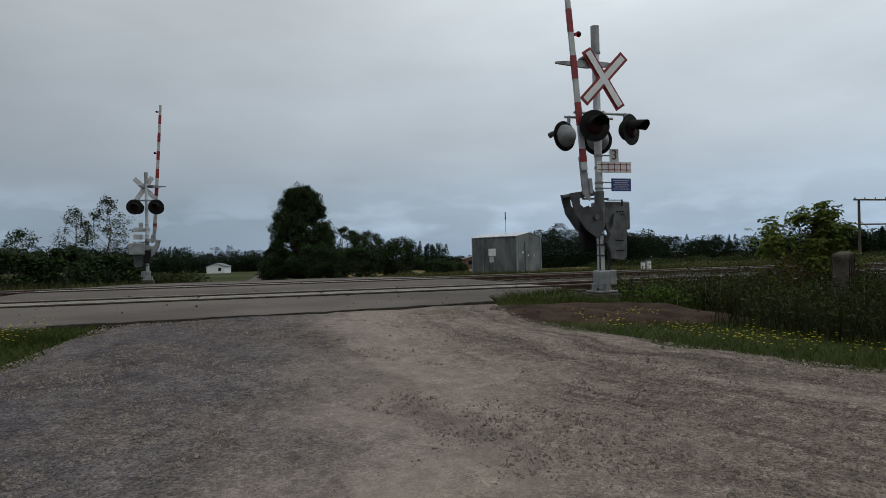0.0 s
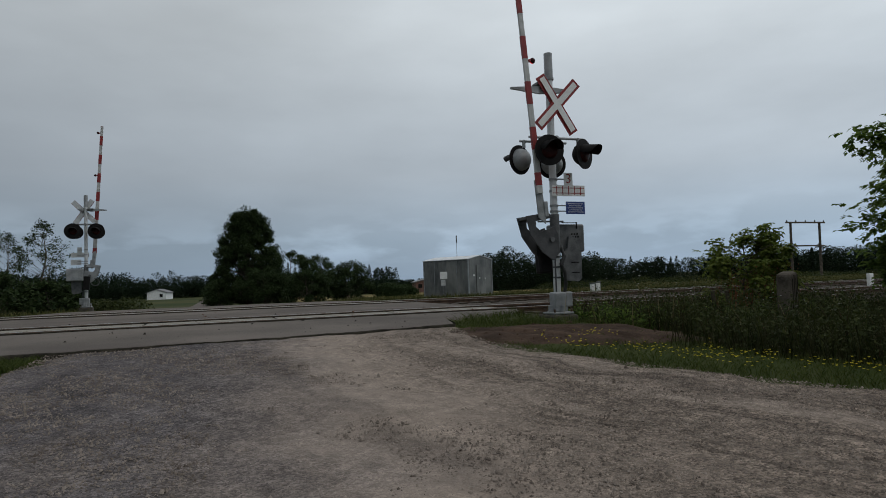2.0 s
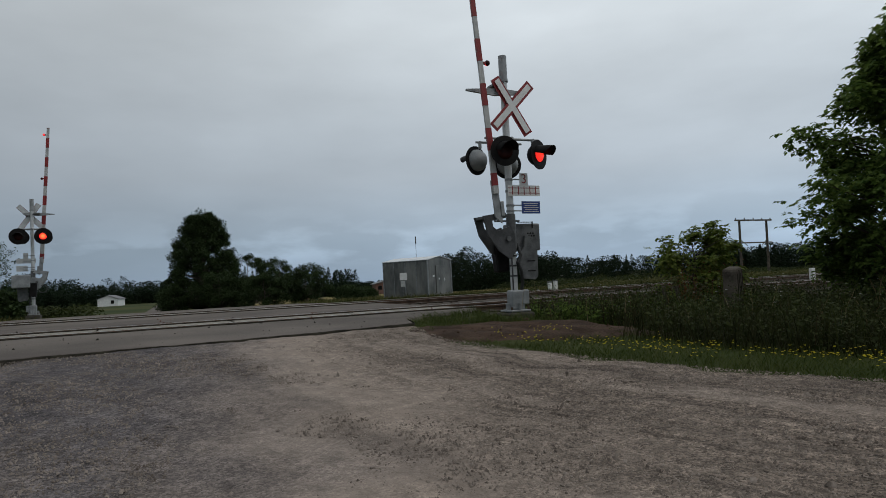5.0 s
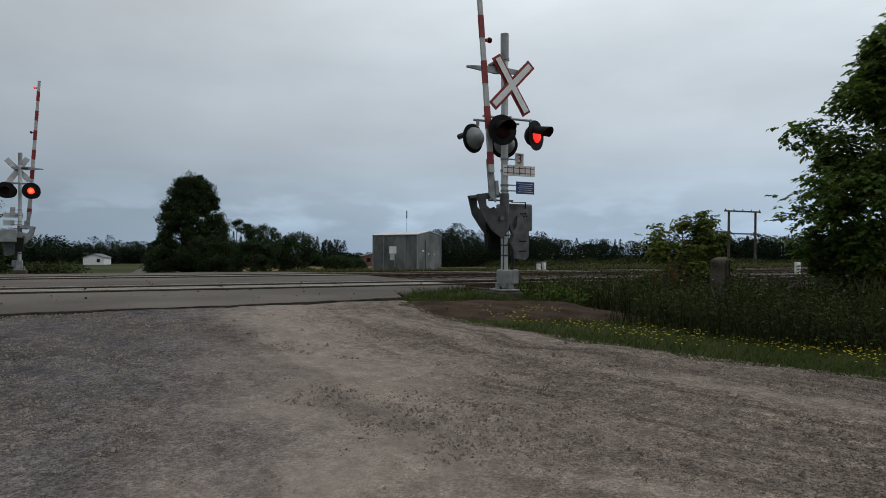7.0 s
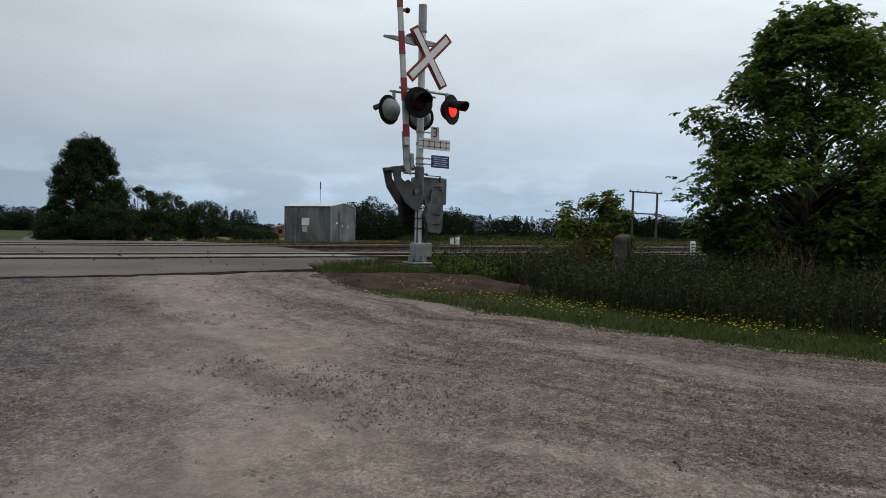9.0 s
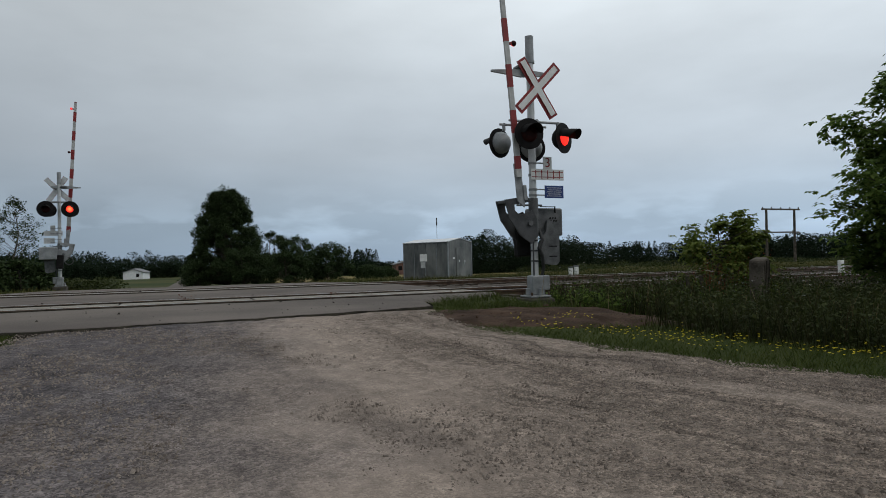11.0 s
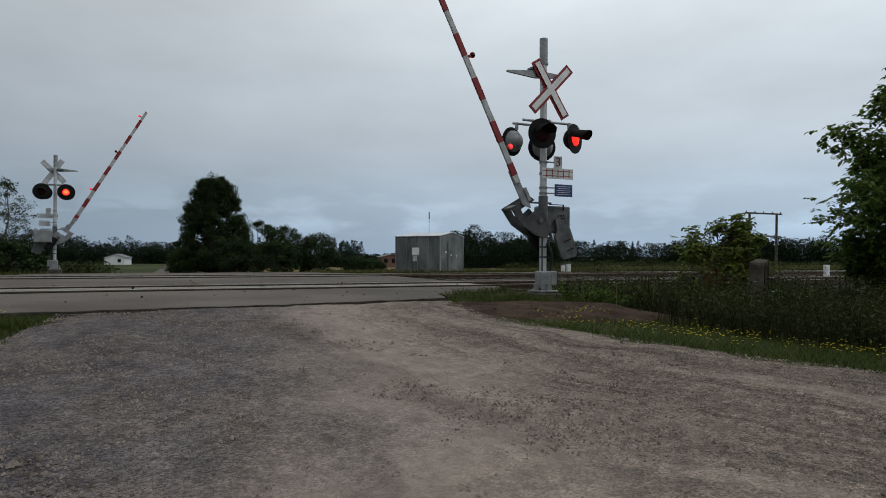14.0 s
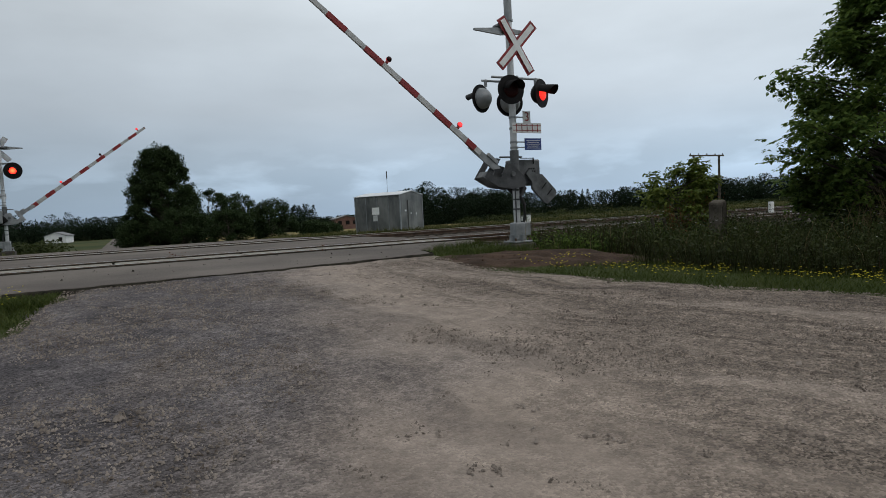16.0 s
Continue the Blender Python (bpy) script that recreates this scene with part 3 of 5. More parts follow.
def lamp(parent, x, y, z, az, phase, glow, back=False, ring=0.265):
    """A flashing-light unit that faces along its own -y, turned by az."""
    bm = bmesh.new()
    rod(bm, (0, -0.02, 0), (0, 0.0, 0), ring, seg=32)
    lm = part("signal_lamp", bm, M_BLACK, parent, "black lamp unit with round background", pose(x, y, z, 0, 0, az))
    bm = bmesh.new()
    dome(bm, 0.20, 0.19, 0.004, 1, 24, 6)
    part("housing", bm, M_GALV if back else M_BLACK, lm)
    # hood over the lens, longer at the top
    bm = bmesh.new()
    seg, ring0, ring1, ring2 = 22, [], [], []
    for k in range(seg + 1):
        a = radians(8 + 164 * k / seg)
        ln = 0.04 + 0.27 * max(0.0, math.sin(a)) ** 0.35
        c, s = math.cos(a), math.sin(a)
        ring0.append((bm.verts.new((0.165 * c, -0.022, 0.165 * s)), bm.verts.new((0.158 * c, -0.022, 0.158 * s))))
        ring1.append((bm.verts.new((0.165 * c, -0.022 - ln, 0.165 * s - 0.045)), bm.verts.new((0.158 * c, -0.022 - ln, 0.158 * s - 0.045))))
    for k in range(seg):
        bm.faces.new((ring0[k][0], ring0[k + 1][0], ring1[k + 1][0], ring1[k][0]))
        bm.faces.new((ring0[k][1], ring1[k][1], ring1[k + 1][1], ring0[k + 1][1]))
        bm.faces.new((ring1[k][0], ring1[k + 1][0], ring1[k + 1][1], ring1[k][1]))
    for f in bm.faces:
        f.smooth = True
    part("hood", bm, M_BLACK, lm)
    # the lens turns about its upright axis: one side glows, the other is dark
    bm = bmesh.new()
    dome(bm, 0.132, 0.045, -0.003, -1)
    me = bpy.data.meshes.new("lens")
    dome(bm, 0.148, 0.045, 0.001, 1)
    for f in bm.faces:
        f.material_index = 0 if f.calc_center_median().y < 0 else 1
    bm.to_mesh(me)
    bm.free()
    me.materials.append(glow)
    me.materials.append(M_LENS)
    lens = new("lens", me)
    lens.parent = lm
    lens.matrix_basis = pose(0, -0.0225, 0, 0, 0, 180)
    LENSES[phase].append((lens, 0))
    return lm


def crossing_signal(m, near):
    """Mast with crossbuck, flashing lamps, signs and a lifting gate arm. Its own x lies along the tracks, -y towards the traffic."""
    sg = thing("crossing_signal", "railway crossing signal mast with crossbuck, flashing lamps and striped gate arm", "crossing signal", m, "crossing signals")
    top = 4.6
    up = 0.0 if near else 0.26
    bm = bmesh.new()
    rod(bm, (0, 0, 0.03), (0, 0, top), 0.064, seg=24)
    part("mast", bm, M_ALU, sg, "aluminium-painted steel mast")
    bm = bmesh.new()
    rod(bm, (0, 0, top - 0.43), (0, 0, top + 0.01), 0.074, seg=24)
    rod(bm, (0, 0, top - 0.47), (0, 0, top - 0.43), 0.085, seg=24)
    part("mast_cap", bm, M_GALV, sg, "bare grey cap section")
    # footing
    bm = bmesh.new()
    box(bm, (0.22, 0.22, 0.34), (0, 0, 0.21), bevel=0.025)
    part("junction_base", bm, M_GALV, sg, "cast junction box at the foot")
    bm = bmesh.new()
    box(bm, (0.14, 0.1, 0.26), (0.19, -0.02, 0.25), bevel=0.02)
    part("terminal_box", bm, M_GALV, sg)
    bm = bmesh.new()
    box(bm, (0.40, 0.40, 0.035), (0, 0, 0.0185), bevel=0.01)
    part("base_plate", bm, M_GALV, sg)
    for sx in (-1, 1):
        for sy in (-1, 1):
            bm = bmesh.new()
            rod(bm, (sx * 0.165, sy * 0.165, -0.2), (sx * 0.165, sy * 0.165, 0.09), 0.018, seg=8)
            part("anchor_bolt", bm, M_RUST, sg)
    bm = bmesh.new()
    box(bm, (0.5, 0.5, 0.4), (0, 0, -0.21), bevel=0.03)
    part("footing", bm, M_FOOT, sg)
    # crossbuck
    for a, b, y in (((-0.235, 4.16), (0.405, 3.18), -0.10), ((0.485, 4.09), (-0.315, 3.26), -0.125)):
        a, b = Vector((a[0], 0, a[1] + up)), Vector((b[0], 0, b[1] + up))
        d = (b - a).normalized()
        nrm = Vector((-d.z, 0, d.x))
        for nm, half, ext, yy, th, mt in (("blade", 0.096, 0.0, y, 0.012, M_RED), ("blade_face", 0.053, -0.043, -0.129 + (y + 0.1) * 0.08, 0.003, M_WHITE)):
            p0, p1 = a - d * ext, b + d * ext
            bm = bmesh.new()
            plate(bm, [(q.x, q.z) for q in (p0 + nrm * half, p1 + nrm * half, p1 - nrm * half, p0 - nrm * half)], yy, th)
            ob = part(nm, bm, mt, sg if nm == "blade" else ob, "red-edged white crossbuck blade" if nm == "blade" else "")
        bm = bmesh.new()
        plate(bm, [(q.x, q.z) for q in (a + nrm * 0.086, b + nrm * 0.086, b - nrm * 0.086, a - nrm * 0.086)], y + 0.014, 0.003)
        part("blade_back", bm, M_ALU, sg, "bare aluminium back of the blade")
    bm = bmesh.new()
    box(bm, (0.2, 0.12, 0.06), (0.06, -0.04, 3.68 + up), bevel=0.008)
    part("bracket", bm, M_DKGREY, sg)
    # flat bar across the upper mast
    bm = bmesh.new()
    plate(bm, [(x, z + (0 if near else 0.08)) for x, z in ((-0.78, 3.94), (-0.78, 3.91), (-0.2, 3.86), (0.3, 3.91), (0.3, 3.97), (-0.15, 4.0))], -0.06, 0.05)
    part("cross_bar", bm, M_GALV, sg, "flat grey bar across the mast")
    bm = bmesh.new()
    box(bm, (0.24, 0.2, 0.05), (-0.16, 0.02, 4.02), (0, 10, 0), 0.008)
    part("bar_clamp", bm, M_DKGREY, sg)
    # lamps on their cross arms
    bm = bmesh.new()
    za = 3.06 if near else 3.40
    rod(bm, (-0.52, -0.15, za), (0.56, -0.15, za), 0.022)
    rod(bm, (-0.52, 0.2, za), (0.42, 0.2, za), 0.022)
    rod(bm, (0, -0.2, za), (0, 0.22, za), 0.04)
    for x, y in ((-0.26, -0.15), (0.45, -0.15), (-0.44, 0.2), (0.2 if near else 0.42, 0.2)):
        rod(bm, (x, y, za + 0.02), (x, y, za - 0.11), 0.03)
    part("lamp_arm", bm, M_GALV, sg, "horizontal pipe that carries the lamps")
    if near:
        lamp(sg, -0.26, -0.36, 2.80, -5, "C", M_GLOWC)
        lamp(sg, 0.43, -0.34, 2.76, 27, "R", M_GLOWR)
        lamp(sg, -0.44, 0.36, 2.76, 200, "R", M_GLOWR, True)
        lamp(sg, 0.20, 0.36, 2.70, 165, "C", M_GLOWR, True)
    else:
        lamp(sg, -0.40, -0.30, 3.10, 0, "R", M_GLOWR)
        lamp(sg, 0.40, -0.30, 3.10, 0, "C", M_GLOWR)
        lamp(sg, -0.42, 0.32, 3.10, 176, "R", M_GLOWF, ring=0.32)
        lamp(sg, 0.42, 0.32, 3.10, 184, "C", M_GLOWF, ring=0.32)
    # sign plates
    bm = bmesh.new()
    box(bm, (0.17, 0.008, 0.22), (0.25, -0.10, 2.355), bevel=0.002)
    s3 = part("number_plate", bm, M_WHITE, sg, "white plate with a red 3")
    if near:
        cu = bpy.data.curves.new("numeral", "FONT")
        cu.body, cu.size, cu.extrude, cu.align_x, cu.align_y = "3", 0.24, 0.001, "CENTER", "CENTER"
        tx = new("numeral", cu)
        tx.data.materials.append(M_RED)
        tx.parent = s3
        tx.matrix_basis = pose(0.25, -0.1065, 2.355, 90, 0, 0)
    bm = bmesh.new()
    box(bm, (0.66, 0.008, 0.19), (0.24, -0.11, 2.15), bevel=0.002)
    ts = part("track_plate", bm, M_WHITE, sg, "white plate with a red track pattern")
    bm = bmesh.new()
    for z in (2.105, 2.195):
        box(bm, (0.64, 0.003, 0.012), (0.24, -0.1155, z))
    for k in range(5):
        box(bm, (0.016, 0.003, 0.15), (0.0 + k * 0.12, -0.1165, 2.15))
    part("track_pattern", bm, M_RED, ts)
    bm = bmesh.new()
    box(bm, (0.38, 0.008, 0.22), (0.38, -0.09, 1.85), bevel=0.002)
    bl = part("notice_plate", bm, M_BLUE, sg, "blue notice plate with white lines of text")
    for k in range(5):
        bm = bmesh.new()
        box(bm, (0.31 - 0.05 * (k % 2), 0.003, 0.009), (0.38, -0.0965, 1.92 - k * 0.036))
        part("text_bar", bm, M_WHITE, bl)
    for w, h, x, y, z in ((0.172, 0.222, 0.25, -0.094, 2.355), (0.662, 0.192, 0.24, -0.104, 2.15), (0.382, 0.222, 0.38, -0.084, 1.85)):
        bm = bmesh.new()
        box(bm, (w, 0.003, h), (x, y, z))
        part("sign_back", bm, M_ALU, sg)
    for z in (2.355, 2.15, 1.89, 1.79):
        bm = bmesh.new()
        box(bm, (0.34, 0.03, 0.02), (0.16, -0.07, z))
        rod(bm, (0, 0, z - 0.02), (0, 0, z + 0.02), 0.074, seg=20)
        part("sign_bracket", bm, M_GALV, sg)
    bm = bmesh.new()
    rod(bm, (0, 0, 1.12), (0, 0, 1.74), 0.084, seg=24)
    part("gate_collar", bm, M_DKGREY, sg, "weathered grey collar that carries the gate")
    for z in (0.62, 0.80, 0.98):
        bm = bmesh.new()
        rod(bm, (0, 0, z), (0, 0, z + 0.028), 0.073, seg=20)
        box(bm, (0.05, 0.04, 0.03), (0.0, -0.085, z + 0.014), bevel=0.006)
        part("mast_clamp", bm, M_DARKIRON, sg)
    bm = bmesh.new()
    rod(bm, (-0.055, -0.06, 0.36), (-0.055, -0.06, 1.16), 0.014, seg=8)
    part("conduit", bm, M_DARKIRON, sg)
    for sx, sy in ((-1, 0), (1, 0), (0, -1), (0, 1)):
        bm = bmesh.new()
        box(bm, (0.10, 0.03, 0.12), (0, 0, 0), bevel=0.008)
        part("base_rib", bm, M_GALV, sg, "", pose(sx * 0.14, sy * 0.14, 0.095, 0, 0, 90 if sy else 0))
    if not near:
        bm = bmesh.new()
        loop = [(-0.34 + 0.15 * math.cos(k * math.pi / 9), 0.14, 1.02 + 0.15 * math.sin(k * math.pi / 9)) for k in range(19)]
        for a, b in zip(loop, loop[1:]):
            rod(bm, a, b, 0.016, seg=8)
        rod(bm, (-0.19, 0.14, 1.02), (-0.06, 0.06, 1.1), 0.016, seg=8)
        part("cable_loop", bm, M_DARKIRON, sg, "dark loop of spare cable")
    # gate mechanism
    bm = bmesh.new()
    box(bm, (0.62, 0.30, 0.50), (0.36, 0.26, 1.33), bevel=0.03)
    mech = part("gate_mechanism", bm, M_DKGREY if near else M_GALV, sg, "grey gate mechanism housing")
    for q in range(7):
        bm = bmesh.new()
        bx, bz = 0.40 + 0.055 * (q % 3) + 0.02 * (q // 3), 1.40 - 0.05 * (q // 3)
        rod(bm, (bx, 0.09, bz), (bx, 0.112, bz), 0.014, seg=6)
        part("bolt", bm, M_BLACK, mech)
    bm = bmesh.new()
    rod(bm, (-0.165, 0.16, 1.29), (0.3, 0.16, 1.29), 0.05, seg=16)
    rod(bm, (-0.165, -0.2, 1.29), (-0.165, 0.3, 1.29), 0.045, seg=20)
    part("pivot_shaft", bm, M_DKGREY, sg)
    bm = bmesh.new()
    box(bm, (0.5, 0.05, 0.03), (-0.05, 0.05, 1.62), bevel=0.006)
    part("support_bar", bm, M_DKGREY, sg)
    bm = bmesh.new()
    box(bm, (0.3, 0.03, 0.012), (0.34, 0.08, 1.60))
    box(bm, (0.012, 0.03, 0.12), (0.49, 0.08, 1.55))
    part("grab_rail", bm, M_BLACK, sg)
    bm = bmesh.new()
    pts = [(0.08, -0.02, 1.2), (0.11, -0.10, 1.0), (0.02, -0.12, 0.86), (0.10, -0.11, 0.72), (0.14, -0.06, 0.5), (0.12, -0.04, 0.38)]
    for a, b in zip(pts, pts[1:]):
        rod(bm, a, b, 0.03, seg=10)
    part("cable", bm, M_CABLE, sg, "black cable from the mechanism to the base")
    # gate arm about its pivot; x towards the mast's other side is the counterweight
    px, py, pz = PIVOT if near else PIVOT_FAR
    arm = thing("gate_arm", "", "", pose(px, py, pz))
    arm.parent = sg
    bm = bmesh.new()
    off, wide = -0.165, 0.82 if near else 1.25
    plate(bm, [(off - 0.06 * wide, 0.8), (off + 0.06 * wide, 0.8), (off + 0.038 * wide, 6.3), (off - 0.038 * wide, 6.3)], -0.03, 0.05)
    part("arm_board", bm, M_ARMWHITE, arm, "long white gate arm")
    for k in range(8):
        z1 = min(1.16 + k * 0.785, 6.28)
        z0 = max(0.94, 0.77 + k * 0.785)
        bm = bmesh.new()
        wdt = (0.063 - 0.0030 * k) * wide
        box(bm, (2 * wdt, 0.056, z1 - z0), (off, -0.005, (z0 + z1) / 2))
        part("red_band", bm, M_RED, arm, "red reflective band")
    bm = bmesh.new()
    plate(bm, [(off - 0.055, 0.40), (off + 0.07, 0.28), (off + 0.085, 0.38), (off + 0.06, 1.0), (off - 0.06, 1.04)], 0.022, 0.03)
    box(bm, (0.07, 0.06, 0.26), (off + 0.10, 0.03, 0.53), bevel=0.01)
    part("arm_root", bm, M_GALV, arm, "galvanised steel arm root")
    # hooked side plates and counterweights
    bm = bmesh.new()
    box(bm, (0.26, 0.2, 0.56), (0.01, 0.44, -0.3), bevel=0.04)
    part("rear_weight", bm, M_BLACK, arm, "dark weight behind the mast")
    hook = [(-0.44, 0.44), (0.0, 0.47), (0.06, 0.37), (-0.27, 0.34), (-0.27, 0.24), (-0.18, 0.15), (0.08, 0.22), (0.14, 0.08), (0.13, -0.24), (0.0, -0.36), (-0.2, -0.2), (-0.38, 0.1)]
    for y in (0.06, 0.40):
        bm = bmesh.new()
        plate(bm, hook, y, 0.03)
        part("side_plate", bm, M_DARKIRON if near else M_GALV, arm, "hooked grey side plate")
    bm = bmesh.new()
    box(bm, (0.14, 0.34, 0.05), (-0.34, 0.24, 0.41), bevel=0.01)
    part("spreader", bm, M_DKGREY, arm)
    bm = bmesh.new()
    plate(bm, [(-0.05, 0.04), (0.05, 0.04), (0.12, -0.16), (0.2, -0.24), (0.19, -0.70), (0.13, -0.76), (-0.13, -0.73), (-0.17, -0.66), (-0.17, -0.26), (-0.07, -0.16)], -0.03, 0.05)
    cw = part("counterweight", bm, M_DKGREY, sg, "grey counterweight plate with slots", pose(*WEIGHT_SPOT))
    for q in range(2):
        bm = bmesh.new()
        box(bm, (0.16, 0.008, 0.02), (0.06, -0.033, -0.42 - 0.18 * q))
        part("slot", bm, M_BLACK, cw)
    WEIGHTS.append(cw)
    lights = ((1.42, "R"), (3.09, "C"), (6.0, "S")) if near else ((2.35, "R"), (4.2, "C"), (6.0, "S"))
    for z, ph in lights:
        bm = bmesh.new()
        box(bm, (0.07, 0.05, 0.05), (0.0, 0, 0), bevel=0.01)
        al = part("arm_lamp", bm, M_RED, arm, "small red arm lamp", pose(off + 0.09, -0.005, z))
        bm = bmesh.new()
        bmesh.ops.create_uvsphere(bm, u_segments=14, v_segments=8, radius=0.05)
        for f in bm.faces:
            f.smooth = True
            f.material_index = 0 if f.calc_center_median().y < 0 else 1
        me = bpy.data.meshes.new("lens")
        bm.to_mesh(me)
        bm.free()
        me.materials.append(M_GLOWS)
        me.materials.append(M_LENS)
        ln = new("lens", me)
        ln.parent = al
        ln.matrix_basis = pose(0.05, 0, 0.0, 0, 0, 180)
        ln.matrix_basis = pose(0.05, 0, 0.0, 0, 0, 180 if near else 0)
        (STEADY if ph == "S" else LENSES[ph]).append((ln, 0 if near else 180))
    return sg, arm


PIVOT, PIVOT_FAR = (-0.165, -0.22, 1.29), (-0.06, -0.22, 1.29)
near_signal, near_arm = crossing_signal(pose(5.31, 10.0, DECK), True)
tagged(near_signal, "aluminium crossing signal with red-edged crossbuck beside the gravel drive")
far_signal, far_arm = crossing_signal(pose(-4.95, 30.05, DECK, 0, 0, 180), False)
tagged(far_signal, "aluminium crossing signal seen from behind across the tracks")


# ---- signal shed ----
def shed():
    W, D, Hh = 2.36, 3.3, 2.36
    sh = thing("signal_shed", "stained aluminium railway signal shed with a low gabled roof", "shed", pose(13.75, 34.25, 0.2, 0, 0, 31))
    bm = bmesh.new()
    plate(bm, [(0, 0), (W, 0), (W, Hh), (W / 2, Hh + 0.19), (0, Hh)], 0, D)
    part("wall", bm, M_SHED, sh, "streaked aluminium sheet walls")
    for side in (0, 1):
        bm = bmesh.new()
        a = (-0.06, Hh - 0.01) if side == 0 else (W + 0.06, Hh - 0.01)
        plate(bm, [a, (W / 2, Hh + 0.215), (W / 2, Hh + 0.24), (a[0], a[1] + 0.03)], -0.05, D + 0.1)
        part("roof_sheet", bm, M_SHEDROOF, sh, "pale ribbed metal roof sheet")
    for k in range(9):
        bm = bmesh.new()
        box(bm, (0.05, 0.12, 0.07), (-0.05, 0.25 + k * 0.35, Hh - 0.06))
        part("eave_bracket", bm, M_DKGREY, sh)
    for x, y in ((0, 0), (W, 0), (0, D)):
        bm = bmesh.new()
        box(bm, (0.07, 0.07, Hh), (x, y, Hh / 2), bevel=0.008)
        part("corner_trim", bm, M_GALV, sh)
    for y in (0.82, 1.65, 2.48):
        bm = bmesh.new()
        box(bm, (0.02, 0.03, Hh - 0.1), (-0.012, y, Hh / 2))
        part("seam", bm, M_GALV, sh)
    bm = bmesh.new()
    box(bm, (0.86, 0.04, 1.95), (1.2, -0.022, 1.05), bevel=0.008)
    dr = part("door", bm, M_SHED, sh, "flush metal door")
    bm = bmesh.new()
    box(bm, (0.04, 0.05, 0.14), (1.54, -0.06, 1.15), bevel=0.008)
    part("handle", bm, M_ALU, dr)
    for x, z, w in ((0.55, 1.42, 0.16), (1.05, 1.25, 0.08), (1.6, 1.22, 0.08)):
        bm = bmesh.new()
        box(bm, (w, 0.01, 0.10), (x, -0.05 if x > 0.7 else -0.012, z))
        part("label_plate", bm, M_WHITE, sh)
    bm = bmesh.new()
    rod(bm, (1.75, 2.1, Hh + 0.1), (1.75, 2.1, Hh + 1.2), 0.012, seg=8)
    rod(bm, (1.75, 2.1, Hh + 1.1), (1.75, 2.1, Hh + 1.55), 0.035, seg=10)
    part("antenna", bm, M_DKGREY, sh, "thin radio antenna")


shed()
sp = thing("sign_post", "small white square sign on a thin dark post before the shed", "sign", pose(12.62, 35.4, 0.22))
bm = bmesh.new()
rod(bm, (0, 0, -0.1), (0, 0, 1.6), 0.03, seg=8)
part("post", bm, M_DKGREY, sp)
bm = bmesh.new()
box(bm, (0.42, 0.012, 0.42), (0, 0, 0), bevel=0.004)
part("panel", bm, M_WHITE, sp, "white panel", pose(0.04, -0.05, 1.45, 0, 0, -20))
bm = bmesh.new()
box(bm, (0.26, 0.012, 0.34), (0, 0, 0), bevel=0.004)
part("panel", bm, M_ARMWHITE, sp, "smaller grey-white panel", pose(0.0, -0.05, 1.03, 0, 0, -20))


# ---- leaves, blades, trees ----
def unit(v):
    return v / np.maximum(np.linalg.norm(v, axis=1, keepdims=True), 1e-6)


def leaf_quads(c, length, width, direction, up):
    """Pointed leaves: a quad from base to tip with two shoulders, folded a little along the rib."""
    d = unit(direction)
    s = unit(np.cross(d, up))
    nrm = np.cross(s, d)
    L, W = length[:, None], width[:, None]
    v0 = c
    v1 = c + d * L * 0.45 + s * W * 0.5 + nrm * W * 0.15
    v2 = c + d * L
    v3 = c + d * L * 0.45 - s * W * 0.5 + nrm * W * 0.15
    v = np.stack([v0, v1, v2, v3], 1).reshape(-1, 3)
    return v, np.arange(len(v)).reshape(-1, 4)


def random_leaves(c, size, r, droop=0.3):
    n = len(c)
    d = r.normal(size=(n, 3))
    d[:, 2] = d[:, 2] * 0.6 - droop
    up = r.normal(size=(n, 3)) * 0.5 + np.array([0, 0, 1.0])
    ln = size * r.uniform(0.6, 1.4, n)
    return leaf_quads(c, ln, ln * r.uniform(0.45, 0.7, n), d, up)


def pinnate(c, size, r, leaflets=7):
    """Compound leaves: pairs of leaflets along a drooping stalk."""
    n = len(c)
    a = r.uniform(0, 2 * math.pi, n)
    d = unit(np.stack([np.cos(a), np.sin(a), r.uniform(-1.3, 0.35, n)], 1))
    s = unit(np.cross(d, np.array([[0, 0, 1.0]])))
    vs, fs, o = [], [], 0
    for k in range(leaflets):
        u = (k // 2 + 1) / (leaflets // 2 + 1)
        side = 0 if k == leaflets - 1 else (1 if k % 2 else -1)
        base = c + d * size * 1.6 * u
        dr = d * (1.0 if side == 0 else 0.35) + s * side + np.array([0, 0, -0.35]) + r.normal(size=(n, 3)) * 0.15
        ln = size * r.uniform(0.75, 1.2, n)
        v, f = leaf_quads(base, ln, ln * 0.66, dr, np.array([[0, 0, 1.0]]) + r.normal(size=(n, 3)) * 0.25)
        vs.append(v)
        fs.append(f + o)
        o += len(v)
    return np.concatenate(vs), np.concatenate(fs)


